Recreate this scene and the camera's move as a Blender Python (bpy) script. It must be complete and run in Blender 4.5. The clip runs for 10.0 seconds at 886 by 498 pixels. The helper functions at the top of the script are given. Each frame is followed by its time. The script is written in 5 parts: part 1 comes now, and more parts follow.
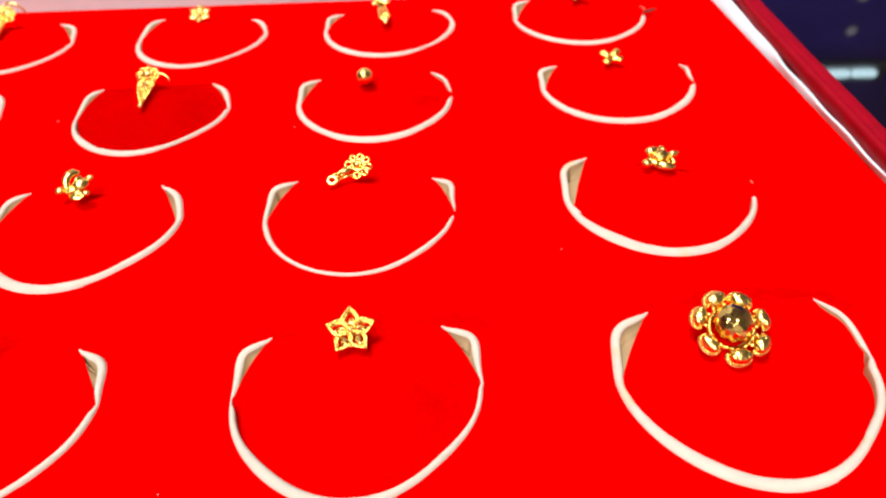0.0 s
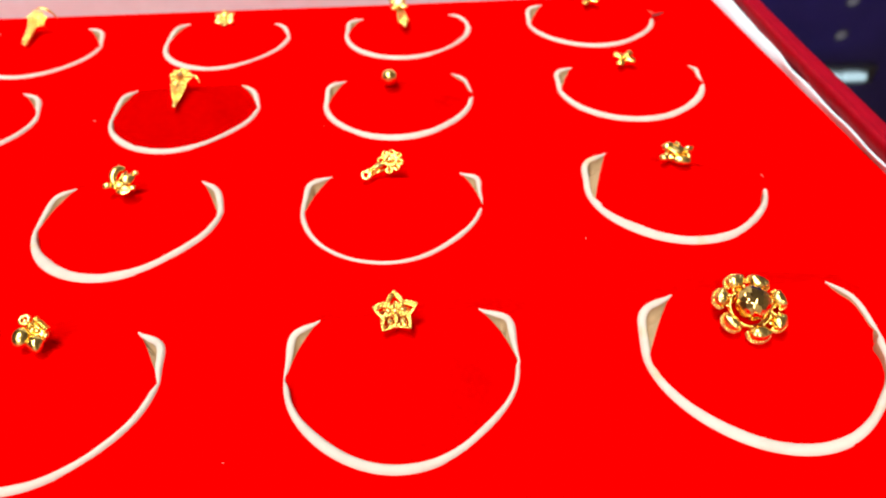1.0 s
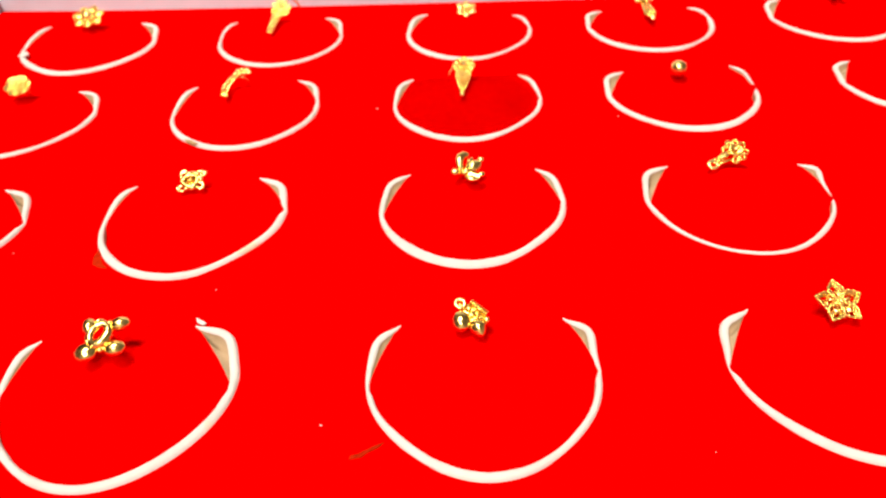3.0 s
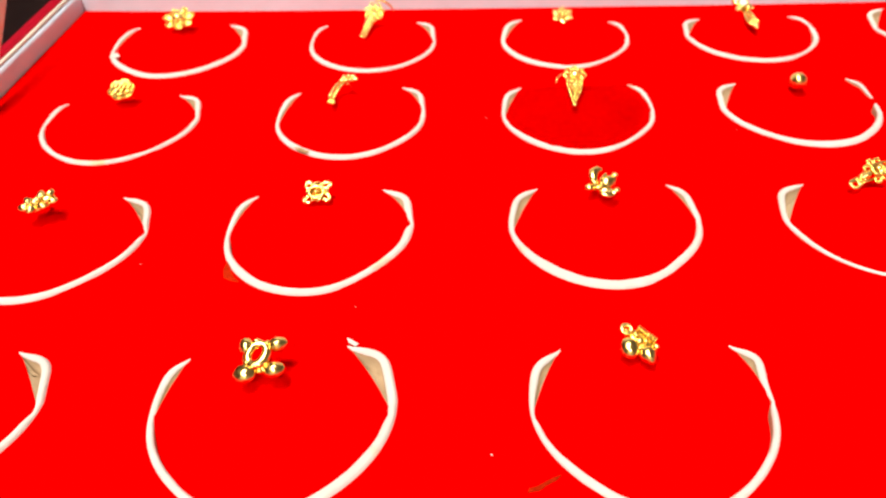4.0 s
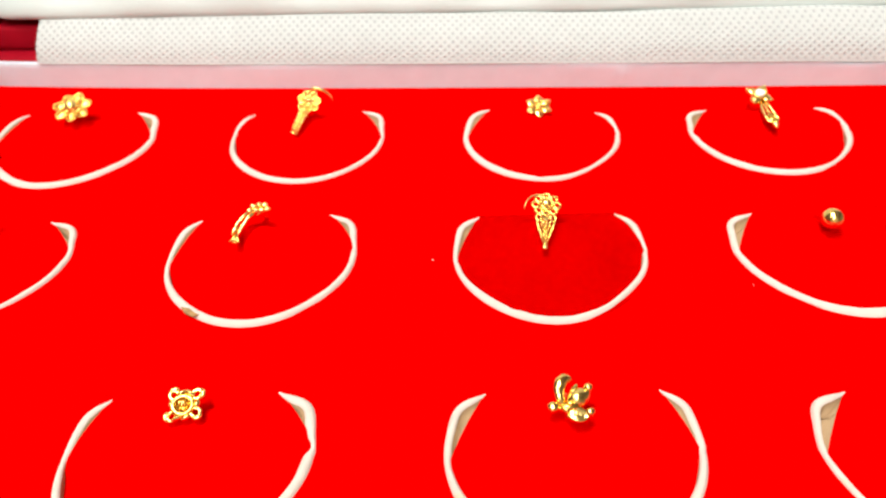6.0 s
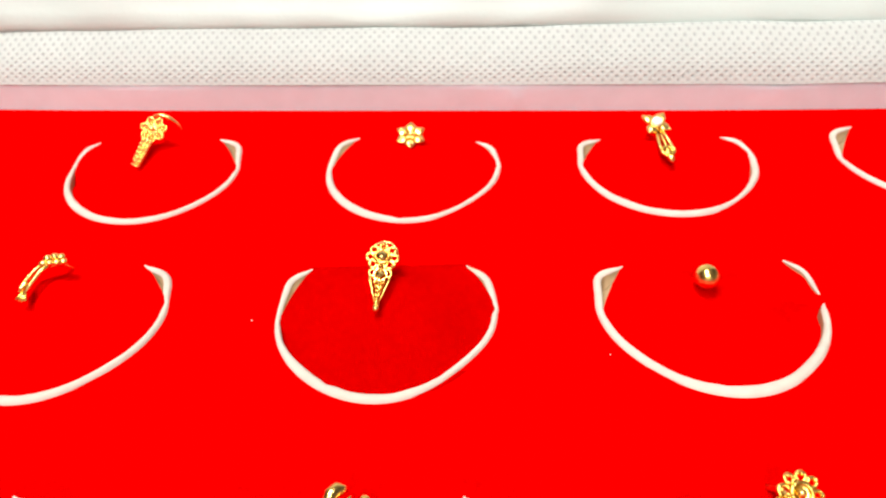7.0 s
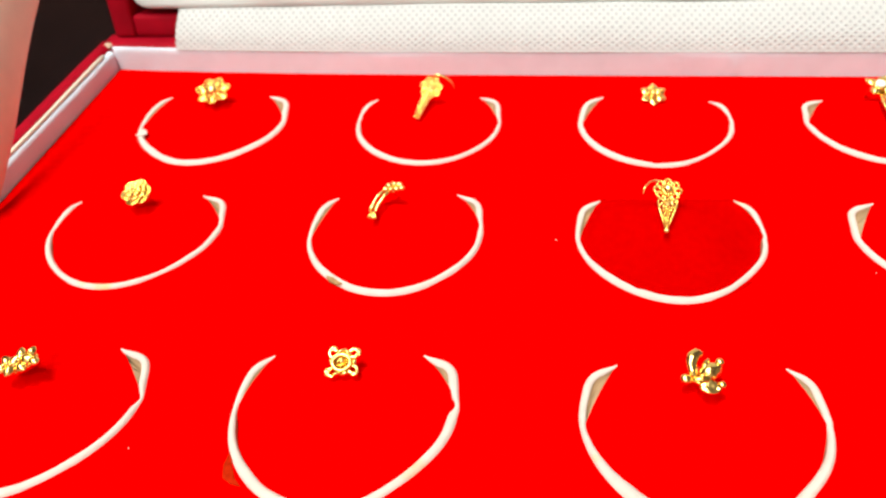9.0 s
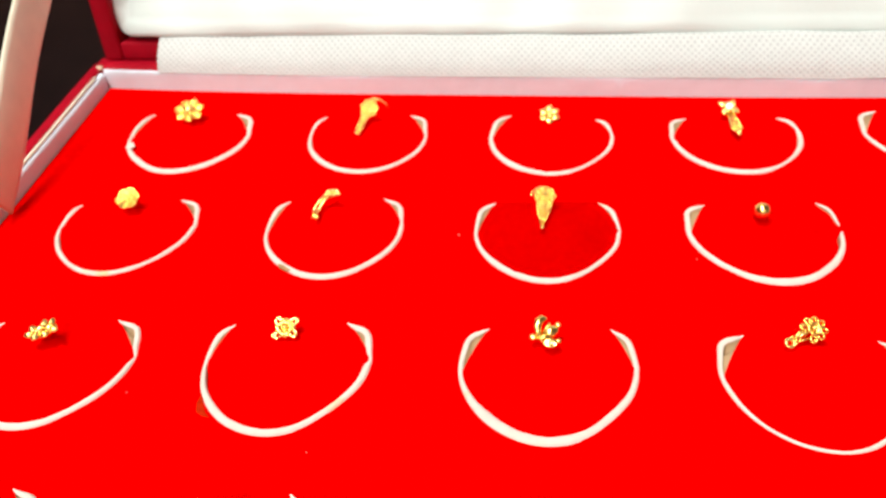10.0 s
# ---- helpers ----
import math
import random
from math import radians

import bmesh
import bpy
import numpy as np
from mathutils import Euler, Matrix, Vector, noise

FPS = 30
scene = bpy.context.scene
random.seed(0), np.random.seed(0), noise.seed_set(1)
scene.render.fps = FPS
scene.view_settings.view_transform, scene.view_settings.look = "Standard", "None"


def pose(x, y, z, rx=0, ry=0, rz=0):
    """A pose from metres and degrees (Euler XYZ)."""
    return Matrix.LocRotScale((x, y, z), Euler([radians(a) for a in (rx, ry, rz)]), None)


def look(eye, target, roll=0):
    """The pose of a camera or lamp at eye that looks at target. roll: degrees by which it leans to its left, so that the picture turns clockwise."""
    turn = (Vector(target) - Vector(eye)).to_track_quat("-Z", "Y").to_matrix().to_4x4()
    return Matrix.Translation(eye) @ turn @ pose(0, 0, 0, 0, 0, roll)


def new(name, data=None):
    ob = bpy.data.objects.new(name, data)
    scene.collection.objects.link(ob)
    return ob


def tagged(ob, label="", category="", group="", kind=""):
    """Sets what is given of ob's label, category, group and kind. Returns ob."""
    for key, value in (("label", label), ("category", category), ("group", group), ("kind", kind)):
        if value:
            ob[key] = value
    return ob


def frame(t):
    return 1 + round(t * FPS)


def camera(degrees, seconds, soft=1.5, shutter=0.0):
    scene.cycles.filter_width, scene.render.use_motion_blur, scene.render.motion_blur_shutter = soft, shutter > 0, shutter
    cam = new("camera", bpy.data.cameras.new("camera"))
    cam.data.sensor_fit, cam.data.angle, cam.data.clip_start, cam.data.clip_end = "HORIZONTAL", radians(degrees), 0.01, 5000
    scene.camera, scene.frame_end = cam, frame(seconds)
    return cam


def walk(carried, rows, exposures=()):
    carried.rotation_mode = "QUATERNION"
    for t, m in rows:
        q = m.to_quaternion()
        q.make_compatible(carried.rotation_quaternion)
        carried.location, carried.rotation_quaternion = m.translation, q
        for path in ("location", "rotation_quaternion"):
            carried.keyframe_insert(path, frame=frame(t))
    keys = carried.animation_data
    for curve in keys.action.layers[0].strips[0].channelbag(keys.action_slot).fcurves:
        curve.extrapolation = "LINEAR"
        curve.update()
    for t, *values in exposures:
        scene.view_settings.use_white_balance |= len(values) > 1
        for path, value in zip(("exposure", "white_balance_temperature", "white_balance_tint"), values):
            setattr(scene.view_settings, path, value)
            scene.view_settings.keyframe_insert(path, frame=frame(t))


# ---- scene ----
cam = camera(63.5, 10.0, 2.0)
cam.data.dof.use_dof = True
cam.data.dof.focus_distance = 0.070
cam.data.dof.aperture_fstop = 54
PATH = [
    (0, (0.04129, -0.10766, 0.05404), (0.04320, -0.03121, -0.01040), -2.49),
    (0.5, (0.04412, -0.11066, 0.05634), (0.04715, -0.03397, -0.00777), -2.24),
    (1, (0.03643, -0.11227, 0.05585), (0.03934, -0.03542, -0.00807), -2.29),
    (1.5, (0.02622, -0.11419, 0.05596), (0.02904, -0.03740, -0.00803), -2.35),
    (2, (0.01564, -0.11416, 0.05572), (0.01816, -0.03706, -0.00792), -2.27),
    (2.5, (0.00267, -0.11270, 0.05512), (0.00491, -0.03547, -0.00837), -2.02),
    (3, (-0.00686, -0.10996, 0.05469), (-0.00549, -0.03269, -0.00877), -2.12),
    (3.2, (-0.01020, -0.10922, 0.05441), (-0.00890, -0.03191, -0.00900), -1.98),
    (4.3, (-0.02426, -0.10331, 0.05699), (-0.02473, -0.02633, -0.00683), -1.79),
    (4.5, (-0.02482, -0.10053, 0.05835), (-0.02538, -0.02355, -0.00548), -1.75),
    (5, (-0.02374, -0.09175, 0.05909), (-0.02417, -0.01481, -0.00480), -1.61),
    (5.2, (-0.02161, -0.08837, 0.05895), (-0.02205, -0.01159, -0.00511), -1.62),
    (6.3, (-0.00870, -0.06983, 0.05616), (-0.00952, 0.00706, -0.00777), -1.68),
    (6.5, (-0.00495, -0.06798, 0.05576), (-0.00586, 0.00884, -0.00826), -1.60),
    (7, (0.00665, -0.06116, 0.05437), (0.00565, 0.01541, -0.00993), -1.69),
    (7.5, (0.00613, -0.05064, 0.05765), (0.00385, 0.02501, -0.00772), -2.30),
    (8, (-0.01371, -0.05056, 0.05813), (-0.01899, 0.02540, -0.00669), -3.44),
    (8.5, (-0.02456, -0.06439, 0.05944), (-0.03303, 0.01105, -0.00566), -4.22),
    (9, (-0.02036, -0.07886, 0.05987), (-0.02983, -0.00348, -0.00516), -4.33),
    (9.5, (-0.01222, -0.08992, 0.07203), (-0.02127, -0.01474, 0.00672), -4.24),
    (10, (-0.00827, -0.09665, 0.07695), (-0.01588, -0.02252, 0.01027), -3.80),
]
walk(cam, [(t, look(eye, target, roll)) for t, eye, target, roll in PATH],
     exposures=[(0, -0.10), (0.5, -0.02), (1, -0.07), (2, -0.03), (3, 0.06), (4.5, 0.09), (6.5, -0.05), (7.5, -0.06), (8, -0.11), (8.5, 0.0), (10, 0.02)])

# ---- light ----
world = bpy.data.worlds.new("shop_air")
scene.world = world
world.use_nodes = True
world.node_tree.nodes["Background"].inputs[0].default_value = (0.9, 0.95, 1.0, 1)
world.node_tree.nodes["Background"].inputs[1].default_value = 0.03


def area_light(name, at, target, sx, sy, watts, color=(1, 0.97, 0.93)):
    d = bpy.data.lights.new(name, "AREA")
    d.shape, d.size, d.size_y, d.energy, d.color = "RECTANGLE", sx, sy, watts, color
    ob = new(name, d)
    ob.matrix_world = look(at, target)
    return ob


CEIL = 1.9
# unseen lamps, added and placed to light the pad, lid and gold
PANELS = ((-0.35, -0.05, 39), (-0.35, -1.75, 48), (-0.9, -0.70, 9))
for x, y, watts in PANELS:
    area_light("added_ceiling_glow", (x, y, CEIL - 0.03), (x, y, 0), 0.55, 0.55, watts)

# ---- materials ----


def mat(name, color, rough=0.6, metal=0.0, spec=0.5, vary=0.08, scale=400.0, bump=0.0, bump_scale=2500.0, dist=0.0002,
        coarse=0.06, coat=0.0, sheen=0.0, stain=None):
    m = bpy.data.materials.new(name)
    m.use_nodes = True
    nt = m.node_tree
    b = nt.nodes["Principled BSDF"]
    b.inputs["Roughness"].default_value = rough
    b.inputs["Metallic"].default_value = metal
    b.inputs["Specular IOR Level"].default_value = spec
    b.inputs["Coat Weight"].default_value = coat
    b.inputs["Sheen Weight"].default_value = sheen
    tc = nt.nodes.new("ShaderNodeTexCoord")
    fine, big = nt.nodes.new("ShaderNodeTexNoise"), nt.nodes.new("ShaderNodeTexNoise")
    fine.inputs["Scale"].default_value, fine.inputs["Detail"].default_value = scale, 4
    big.inputs["Scale"].default_value, big.inputs["Detail"].default_value = scale / 14, 3
    for n in (fine, big):
        nt.links.new(tc.outputs["Object"], n.inputs["Vector"])
    val = None
    for n, amount in ((fine, vary), (big, coarse)):
        r = nt.nodes.new("ShaderNodeMapRange")
        r.inputs["From Min"].default_value, r.inputs["From Max"].default_value = 0.3, 0.7
        r.inputs["To Min"].default_value, r.inputs["To Max"].default_value = 1 - amount, 1 + amount
        nt.links.new(n.outputs["Fac"], r.inputs["Value"])
        if val is None:
            val = r.outputs[0]
        else:
            mul = nt.nodes.new("ShaderNodeMath")
            mul.operation = "MULTIPLY"
            nt.links.new(val, mul.inputs[0])
            nt.links.new(r.outputs[0], mul.inputs[1])
            val = mul.outputs[0]
    sc = nt.nodes.new("ShaderNodeVectorMath")
    sc.operation = "SCALE"
    sc.inputs[0].default_value = color
    nt.links.new(val, sc.inputs["Scale"])
    out = sc.outputs[0]
    if stain:
        tint, lo, hi, ssc = stain
        sn = nt.nodes.new("ShaderNodeTexNoise")
        sn.inputs["Scale"].default_value, sn.inputs["Detail"].default_value = ssc, 5
        nt.links.new(tc.outputs["Object"], sn.inputs["Vector"])
        r = nt.nodes.new("ShaderNodeMapRange")
        r.inputs["From Min"].default_value, r.inputs["From Max"].default_value = lo, hi
        nt.links.new(sn.outputs["Fac"], r.inputs["Value"])
        mx = nt.nodes.new("ShaderNodeMix")
        mx.data_type = "RGBA"
        nt.links.new(r.outputs[0], mx.inputs[0])
        nt.links.new(out, mx.inputs[6])
        mx.inputs[7].default_value = (*tint, 1)
        out = mx.outputs[2]
    nt.links.new(out, b.inputs["Base Color"])
    if bump:
        bn = nt.nodes.new("ShaderNodeTexNoise")
        bn.inputs["Scale"].default_value, bn.inputs["Detail"].default_value = bump_scale, 3
        nt.links.new(tc.outputs["Object"], bn.inputs["Vector"])
        bp = nt.nodes.new("ShaderNodeBump")
        bp.inputs["Strength"].default_value, bp.inputs["Distance"].default_value = bump, dist
        nt.links.new(bn.outputs["Fac"], bp.inputs["Height"])
        nt.links.new(bp.outputs["Normal"], b.inputs["Normal"])
    return m


def glow(name, color, strength):
    m = bpy.data.materials.new(name)
    m.use_nodes = True
    b = m.node_tree.nodes["Principled BSDF"]
    b.inputs["Base Color"].default_value = (0.8, 0.8, 0.8, 1)
    b.inputs["Emission Color"].default_value = (*color, 1)
    b.inputs["Emission Strength"].default_value = strength
    return m


RED_FLOCK = mat("red_flock", (0.62, 0.0, 0.0), rough=1.0, spec=0.0, vary=0.05, scale=900, coarse=0.05, bump=0.35, bump_scale=5000)
# two darker copies of red_flock, with the flaps' shading put into the colour
HALF_SHADED_FLOCK = mat("half_shaded_red_flock", (0.545, 0.0, 0.0), rough=1.0, spec=0.0, vary=0.03, scale=900, coarse=0.015, bump=0.35, bump_scale=5000)
SHADED_FLOCK = mat("shaded_red_flock", (0.42, 0.0, 0.0), rough=1.0, spec=0.0, vary=0.04, scale=900, coarse=0.02, bump=0.35, bump_scale=5000)
FOAM = mat("white_foam", (0.55, 0.50, 0.43), rough=0.75, spec=0.3, vary=0.05, scale=700, coarse=0.05, bump=0.25, bump_scale=3000,
           stain=((0.60, 0.42, 0.15), 0.64, 0.78, 160))
# browner foam for the cut walls: the groove's deep shade as a colour
FOAM_INNER = mat("shaded_foam", (0.36, 0.24, 0.13), rough=0.8, spec=0.2, vary=0.08, scale=700, coarse=0.08, bump=0.3, bump_scale=3000)
GOLD = mat("gold", (0.96, 0.69, 0.21), rough=0.20, metal=1.0, vary=0.06, scale=2000, coarse=0.05, bump=0.6, bump_scale=1800, dist=0.0001)
GOLD_SATIN = mat("gold_filigree", (0.94, 0.66, 0.15), rough=0.22, metal=1.0, vary=0.10, scale=3000, coarse=0.05, bump=0.4, bump_scale=5000, dist=0.0001)
GOLD_POLISHED = mat("polished_gold", (0.86, 0.58, 0.19), rough=0.09, metal=1.0, vary=0.04, scale=2000)
STONE = mat("white_stone", (0.9, 0.9, 0.88), rough=0.05, spec=0.9, vary=0.02, coat=1.0)
LILAC = mat("lilac_lining", (0.62, 0.75, 0.82), rough=0.45, vary=0.03, scale=300, coarse=0.06, bump=0.2, bump_scale=900, sheen=0.2)
CREAM = mat("cream_satin", (0.64, 0.61, 0.47), rough=0.5, vary=0.04, scale=300, coarse=0.06, bump=0.25, bump_scale=1800)
SATIN = mat("white_satin", (0.485, 0.555, 0.525), rough=0.42, vary=0.02, scale=90, coarse=0.04, bump=0.12, bump_scale=1500, sheen=0.2)
LEATHER = mat("red_leatherette", (0.29, 0.001, 0.010), rough=0.55, spec=0.10, vary=0.08, scale=300, coarse=0.08, bump=0.25, bump_scale=1300)
WORN = mat("worn_edge", (0.50, 0.36, 0.24), rough=0.7, vary=0.15, scale=500)
COUNTER = mat("dark_counter_glass", (0.006, 0.004, 0.004), rough=0.03, spec=1.0, vary=0.2, scale=60, coarse=0.2)
WALL_BROWN = mat("brown_panel", (0.095, 0.030, 0.018), rough=0.6, vary=0.15, scale=8, coarse=0.1)
WALL_BLUE = mat("navy_panel", (0.115, 0.07, 0.80), rough=0.5, vary=0.12, scale=6, coarse=0.1)
WALL_CREAM = mat("cream_wall_paint", (0.52, 0.47, 0.40), rough=0.8, vary=0.04, scale=6, coarse=0.05)
CEILING = mat("ceiling_paint", (0.60, 0.58, 0.55), rough=0.9, vary=0.03, scale=5)
FLOOR = mat("floor_tile", (0.25, 0.22, 0.20), rough=0.4, vary=0.1, scale=6)
LAMP_METAL = mat("lamp_metal", (0.5, 0.5, 0.5), rough=0.4, metal=1.0)
LED = glow("led_panel", (1.0, 0.97, 0.93), 6.0)
LED_COOL = glow("led_bar", (0.62, 0.90, 1.0), 5.0)
LED_DIM = glow("indicator", (0.55, 0.55, 0.75), 0.5)
LINT = mat("lint", (0.60, 0.34, 0.28), rough=0.9)
TEAR = mat("red_tear", (0.33, 0.014, 0.002), rough=1.0, spec=0.0, vary=0.25, scale=1500)
DARK = mat("dark_tear", (0.035, 0.006, 0.005), rough=0.7, vary=0.2, scale=1500)
DIRT = mat("brown_tear", (0.30, 0.17, 0.06), rough=0.8, vary=0.3, scale=2500)

# embossed cloth: a diamond dimple pattern, in step with the relief of its mesh
CLOTH = mat("nonwoven_cloth", (0.44, 0.465, 0.445), rough=0.85, vary=0.03, scale=500, coarse=0.03, bump=0.2, bump_scale=3000)


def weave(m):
    """Mixes grey into the cloth's colour over its dimples."""
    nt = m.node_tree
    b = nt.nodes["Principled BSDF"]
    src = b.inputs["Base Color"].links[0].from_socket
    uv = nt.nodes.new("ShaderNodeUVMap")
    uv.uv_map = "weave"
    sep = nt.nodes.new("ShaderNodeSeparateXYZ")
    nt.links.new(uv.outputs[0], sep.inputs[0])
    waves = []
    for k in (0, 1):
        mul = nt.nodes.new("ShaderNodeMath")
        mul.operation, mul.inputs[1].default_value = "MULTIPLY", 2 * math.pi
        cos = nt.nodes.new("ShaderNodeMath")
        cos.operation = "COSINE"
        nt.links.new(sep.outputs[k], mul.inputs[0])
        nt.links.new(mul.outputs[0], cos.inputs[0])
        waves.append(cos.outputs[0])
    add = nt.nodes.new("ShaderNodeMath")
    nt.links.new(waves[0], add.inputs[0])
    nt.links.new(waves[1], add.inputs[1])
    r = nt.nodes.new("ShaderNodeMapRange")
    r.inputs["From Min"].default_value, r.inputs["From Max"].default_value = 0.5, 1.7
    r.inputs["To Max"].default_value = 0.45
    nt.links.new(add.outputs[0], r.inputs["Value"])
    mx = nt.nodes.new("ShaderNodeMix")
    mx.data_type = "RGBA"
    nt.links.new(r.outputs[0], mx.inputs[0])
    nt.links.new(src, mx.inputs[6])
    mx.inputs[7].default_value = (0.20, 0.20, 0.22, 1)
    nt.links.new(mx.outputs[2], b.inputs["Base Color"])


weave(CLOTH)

MM = 0.001


def mesh_of(name, bm, material, smooth=True):
    bmesh.ops.recalc_face_normals(bm, faces=bm.faces)
    me = bpy.data.meshes.new(name)
    bm.to_mesh(me)
    bm.free()
    for m in material if isinstance(material, (list, tuple)) else [material]:
        me.materials.append(m)
    if smooth:
        me.polygons.foreach_set("use_smooth", [True] * len(me.polygons))
    return me


def part(name, bm, material, parent=None, label="", smooth=True):
    ob = new(name, mesh_of(name, bm, material, smooth))
    ob.parent = parent
    return tagged(ob, label)


def empty(name, m):
    ob = new(name)
    ob.empty_display_size = 0.005
    ob.matrix_world = m
    return ob


# ---- mesh pieces, in millimetres, turned into metres by the matrix given ----
S = Matrix.Diagonal((MM, MM, MM, 1))


def ball(bm, c, r, seg=14, m=S, squash=(1, 1, 1), turn=0.0):
    k = m @ Matrix.Translation(c) @ Matrix.Rotation(turn, 4, "Z") @ Matrix.Diagonal((r * squash[0], r * squash[1], r * squash[2], 1))
    bmesh.ops.create_uvsphere(bm, u_segments=seg, v_segments=max(8, seg * 2 // 3), radius=1, matrix=k)


def facet(bm, c, r, m=S, squash=(1, 1, 1), sub=2):
    k = m @ Matrix.Translation(c) @ Matrix.Diagonal((r * squash[0], r * squash[1], r * squash[2], 1))
    bmesh.ops.create_icosphere(bm, subdivisions=sub, radius=1, matrix=k)


def tube(bm, pts, radii, m=S, seg=8, closed=False, flat=1.0):
    """A round wire through the points; radii: one number or one for each point."""
    pts = [Vector(p) for p in pts]
    n = len(pts)
    radii = radii if isinstance(radii, (list, tuple)) else [radii] * n
    rings = []
    for i, p in enumerate(pts):
        a, b = (pts[i - 1], pts[(i + 1) % n]) if closed else (pts[max(i - 1, 0)], pts[min(i + 1, n - 1)])
        d = (b - a).normalized()
        side = d.cross(Vector((0, 0, 1)))
        side = side.normalized() if side.length > 1e-4 else Vector((1, 0, 0))
        up = side.cross(d).normalized()
        ring = []
        for k in range(seg):
            t = 2 * math.pi * k / seg
            ring.append(bm.verts.new(m @ (p + radii[i] * (math.cos(t) * side + flat * math.sin(t) * up))))
        rings.append(ring)
    for i in range(n if closed else n - 1):
        a, b = rings[i], rings[(i + 1) % n]
        for k in range(seg):
            bm.faces.new((a[k], a[(k + 1) % seg], b[(k + 1) % seg], b[k]))
    if not closed:
        bm.faces.new(rings[0][::-1])
        bm.faces.new(rings[-1])


def loop_pts(cx, cy, rx, ry, turn=0.0, n=18, z=0.0, point=0.0):
    """An oval; point > 0 draws its +x end out to a tip."""
    out = []
    for k in range(n):
        t = 2 * math.pi * k / n
        x, y = rx * math.cos(t), ry * math.sin(t) * (1 - point * max(0.0, math.cos(t)) ** 1.5)
        out.append((cx + x * math.cos(turn) - y * math.sin(turn), cy + x * math.sin(turn) + y * math.cos(turn), z))
    return out


def wire(bm, pts, r, m=S, seg=7):
    tube(bm, pts, r, m, seg, closed=True)


def lens(bm, cx, cy, rx, ry, th, turn=0.0, m=S, z=0.0, point=0.0, n=16, dish=0.0):
    """A leaf or petal: an oval slab, domed on top (or dished)."""
    top, bot = [], []
    steps = 4
    c_top = bm.verts.new(m @ Vector((cx, cy, z + th * (1 - dish))))
    c_bot = bm.verts.new(m @ Vector((cx, cy, z - th * 0.4)))
    rows = []
    for s in range(1, steps + 1):
        f = s / steps
        h = th * (math.sqrt(max(0, 1 - f * f)) if dish == 0 else (1 - dish * (1 - f * f)) * (1 if s < steps else 0.55))
        rows.append([bm.verts.new(m @ Vector((x, y, z + h))) for x, y, _ in loop_pts(cx, cy, rx * f, ry * f, turn, n, 0, point)])
    low = [bm.verts.new(m @ Vector((x, y, z - th * 0.4))) for x, y, _ in loop_pts(cx, cy, rx * 0.9, ry * 0.9, turn, n, 0, point)]
    for k in range(n):
        j = (k + 1) % n
        bm.faces.new((c_top, rows[0][k], rows[0][j]))
        for a, b in zip(rows, rows[1:]):
            bm.faces.new((a[k], b[k], b[j], a[j]))
        bm.faces.new((rows[-1][k], low[k], low[j], rows[-1][j]))
        bm.faces.new((c_bot, low[j], low[k]))


def box(bm, lo, hi, m=Matrix.Identity(4), bevel=0.0):
    c = [(a + b) / 2 for a, b in zip(lo, hi)]
    d = [b - a for a, b in zip(lo, hi)]
    r = bmesh.ops.create_cube(bm, size=1, matrix=m @ Matrix.Translation(c) @ Matrix.Diagonal((*d, 1)))
    if bevel:
        es = list({e for v in r["verts"] for e in v.link_edges})
        bmesh.ops.bevel(bm, geom=es, offset=bevel, segments=2, affect="EDGES", profile=0.6)


def sweep(bm, profile, path, cap=True):
    """Lays the cross-section (offset, height) along a path of (point, outward); all metres."""
    rows = [[bm.verts.new(Vector(p) + Vector(o) * a + Vector((0, 0, h))) for a, h in profile] for p, o in path]
    n = len(profile)
    for r, q in zip(rows, rows[1:]):
        for k in range(n):
            bm.faces.new((r[k], r[(k + 1) % n], q[(k + 1) % n], q[k]))
    if cap:
        bm.faces.new(rows[0])
        bm.faces.new(rows[-1][::-1])


# ---- the room ----
COUNTER_Z = -0.030
X0, X1, Y0, Y1, FLOOR_Z = -2.6, 2.8, -2.4, 2.6, -0.95


def slab(name, lo, hi, material, label="", kind="structure", category=""):
    bm = bmesh.new()
    box(bm, lo, hi)
    ob = part(name, bm, material, None, label, smooth=False)
    return tagged(ob, label, category or name.split("_")[0], kind=kind)


slab("floor", (X0 - 0.1, Y0 - 0.1, FLOOR_Z - 0.1), (X1 + 0.1, Y1 + 0.1, FLOOR_Z), FLOOR, "grey-brown tiled shop floor")
slab("ceiling", (X0 - 0.1, Y0 - 0.1, CEIL), (X1 + 0.1, Y1 + 0.1, CEIL + 0.1), CEILING, "off-white painted shop ceiling")
slab("wall_west", (X0 - 0.1, Y0, FLOOR_Z), (X0, Y1, CEIL), WALL_BROWN, "dark brown panelled wall")
# unseen east wall, made cream as a reflector for the gold pins
slab("wall_east", (X1, Y0, FLOOR_Z), (X1 + 0.1, Y1, CEIL), WALL_CREAM, "unseen plain wall, cream to brighten the gold")
slab("wall_north", (0.2, Y1, FLOOR_Z), (X1 + 0.1, Y1 + 0.1, 1.62), WALL_BLUE, "dark navy blue panelled wall")
slab("wall_north_upper", (0.2, Y1 - 0.01, 1.62), (X1 + 0.1, Y1 + 0.1, CEIL), WALL_BROWN, "dark brown panel above the navy wall")
slab("wall_north_brown", (X0 - 0.1, Y1 - 0.02, FLOOR_Z), (0.2, Y1 + 0.1, CEIL), WALL_BROWN, "dark brown panelled wall")
# the south wall is unseen too, and cream to throw fill light back
slab("wall_south", (X0 - 0.1, Y0 - 0.1, FLOOR_Z), (X1 + 0.1, Y0, CEIL), WALL_CREAM, "unseen plain wall, cream to brighten the gold")

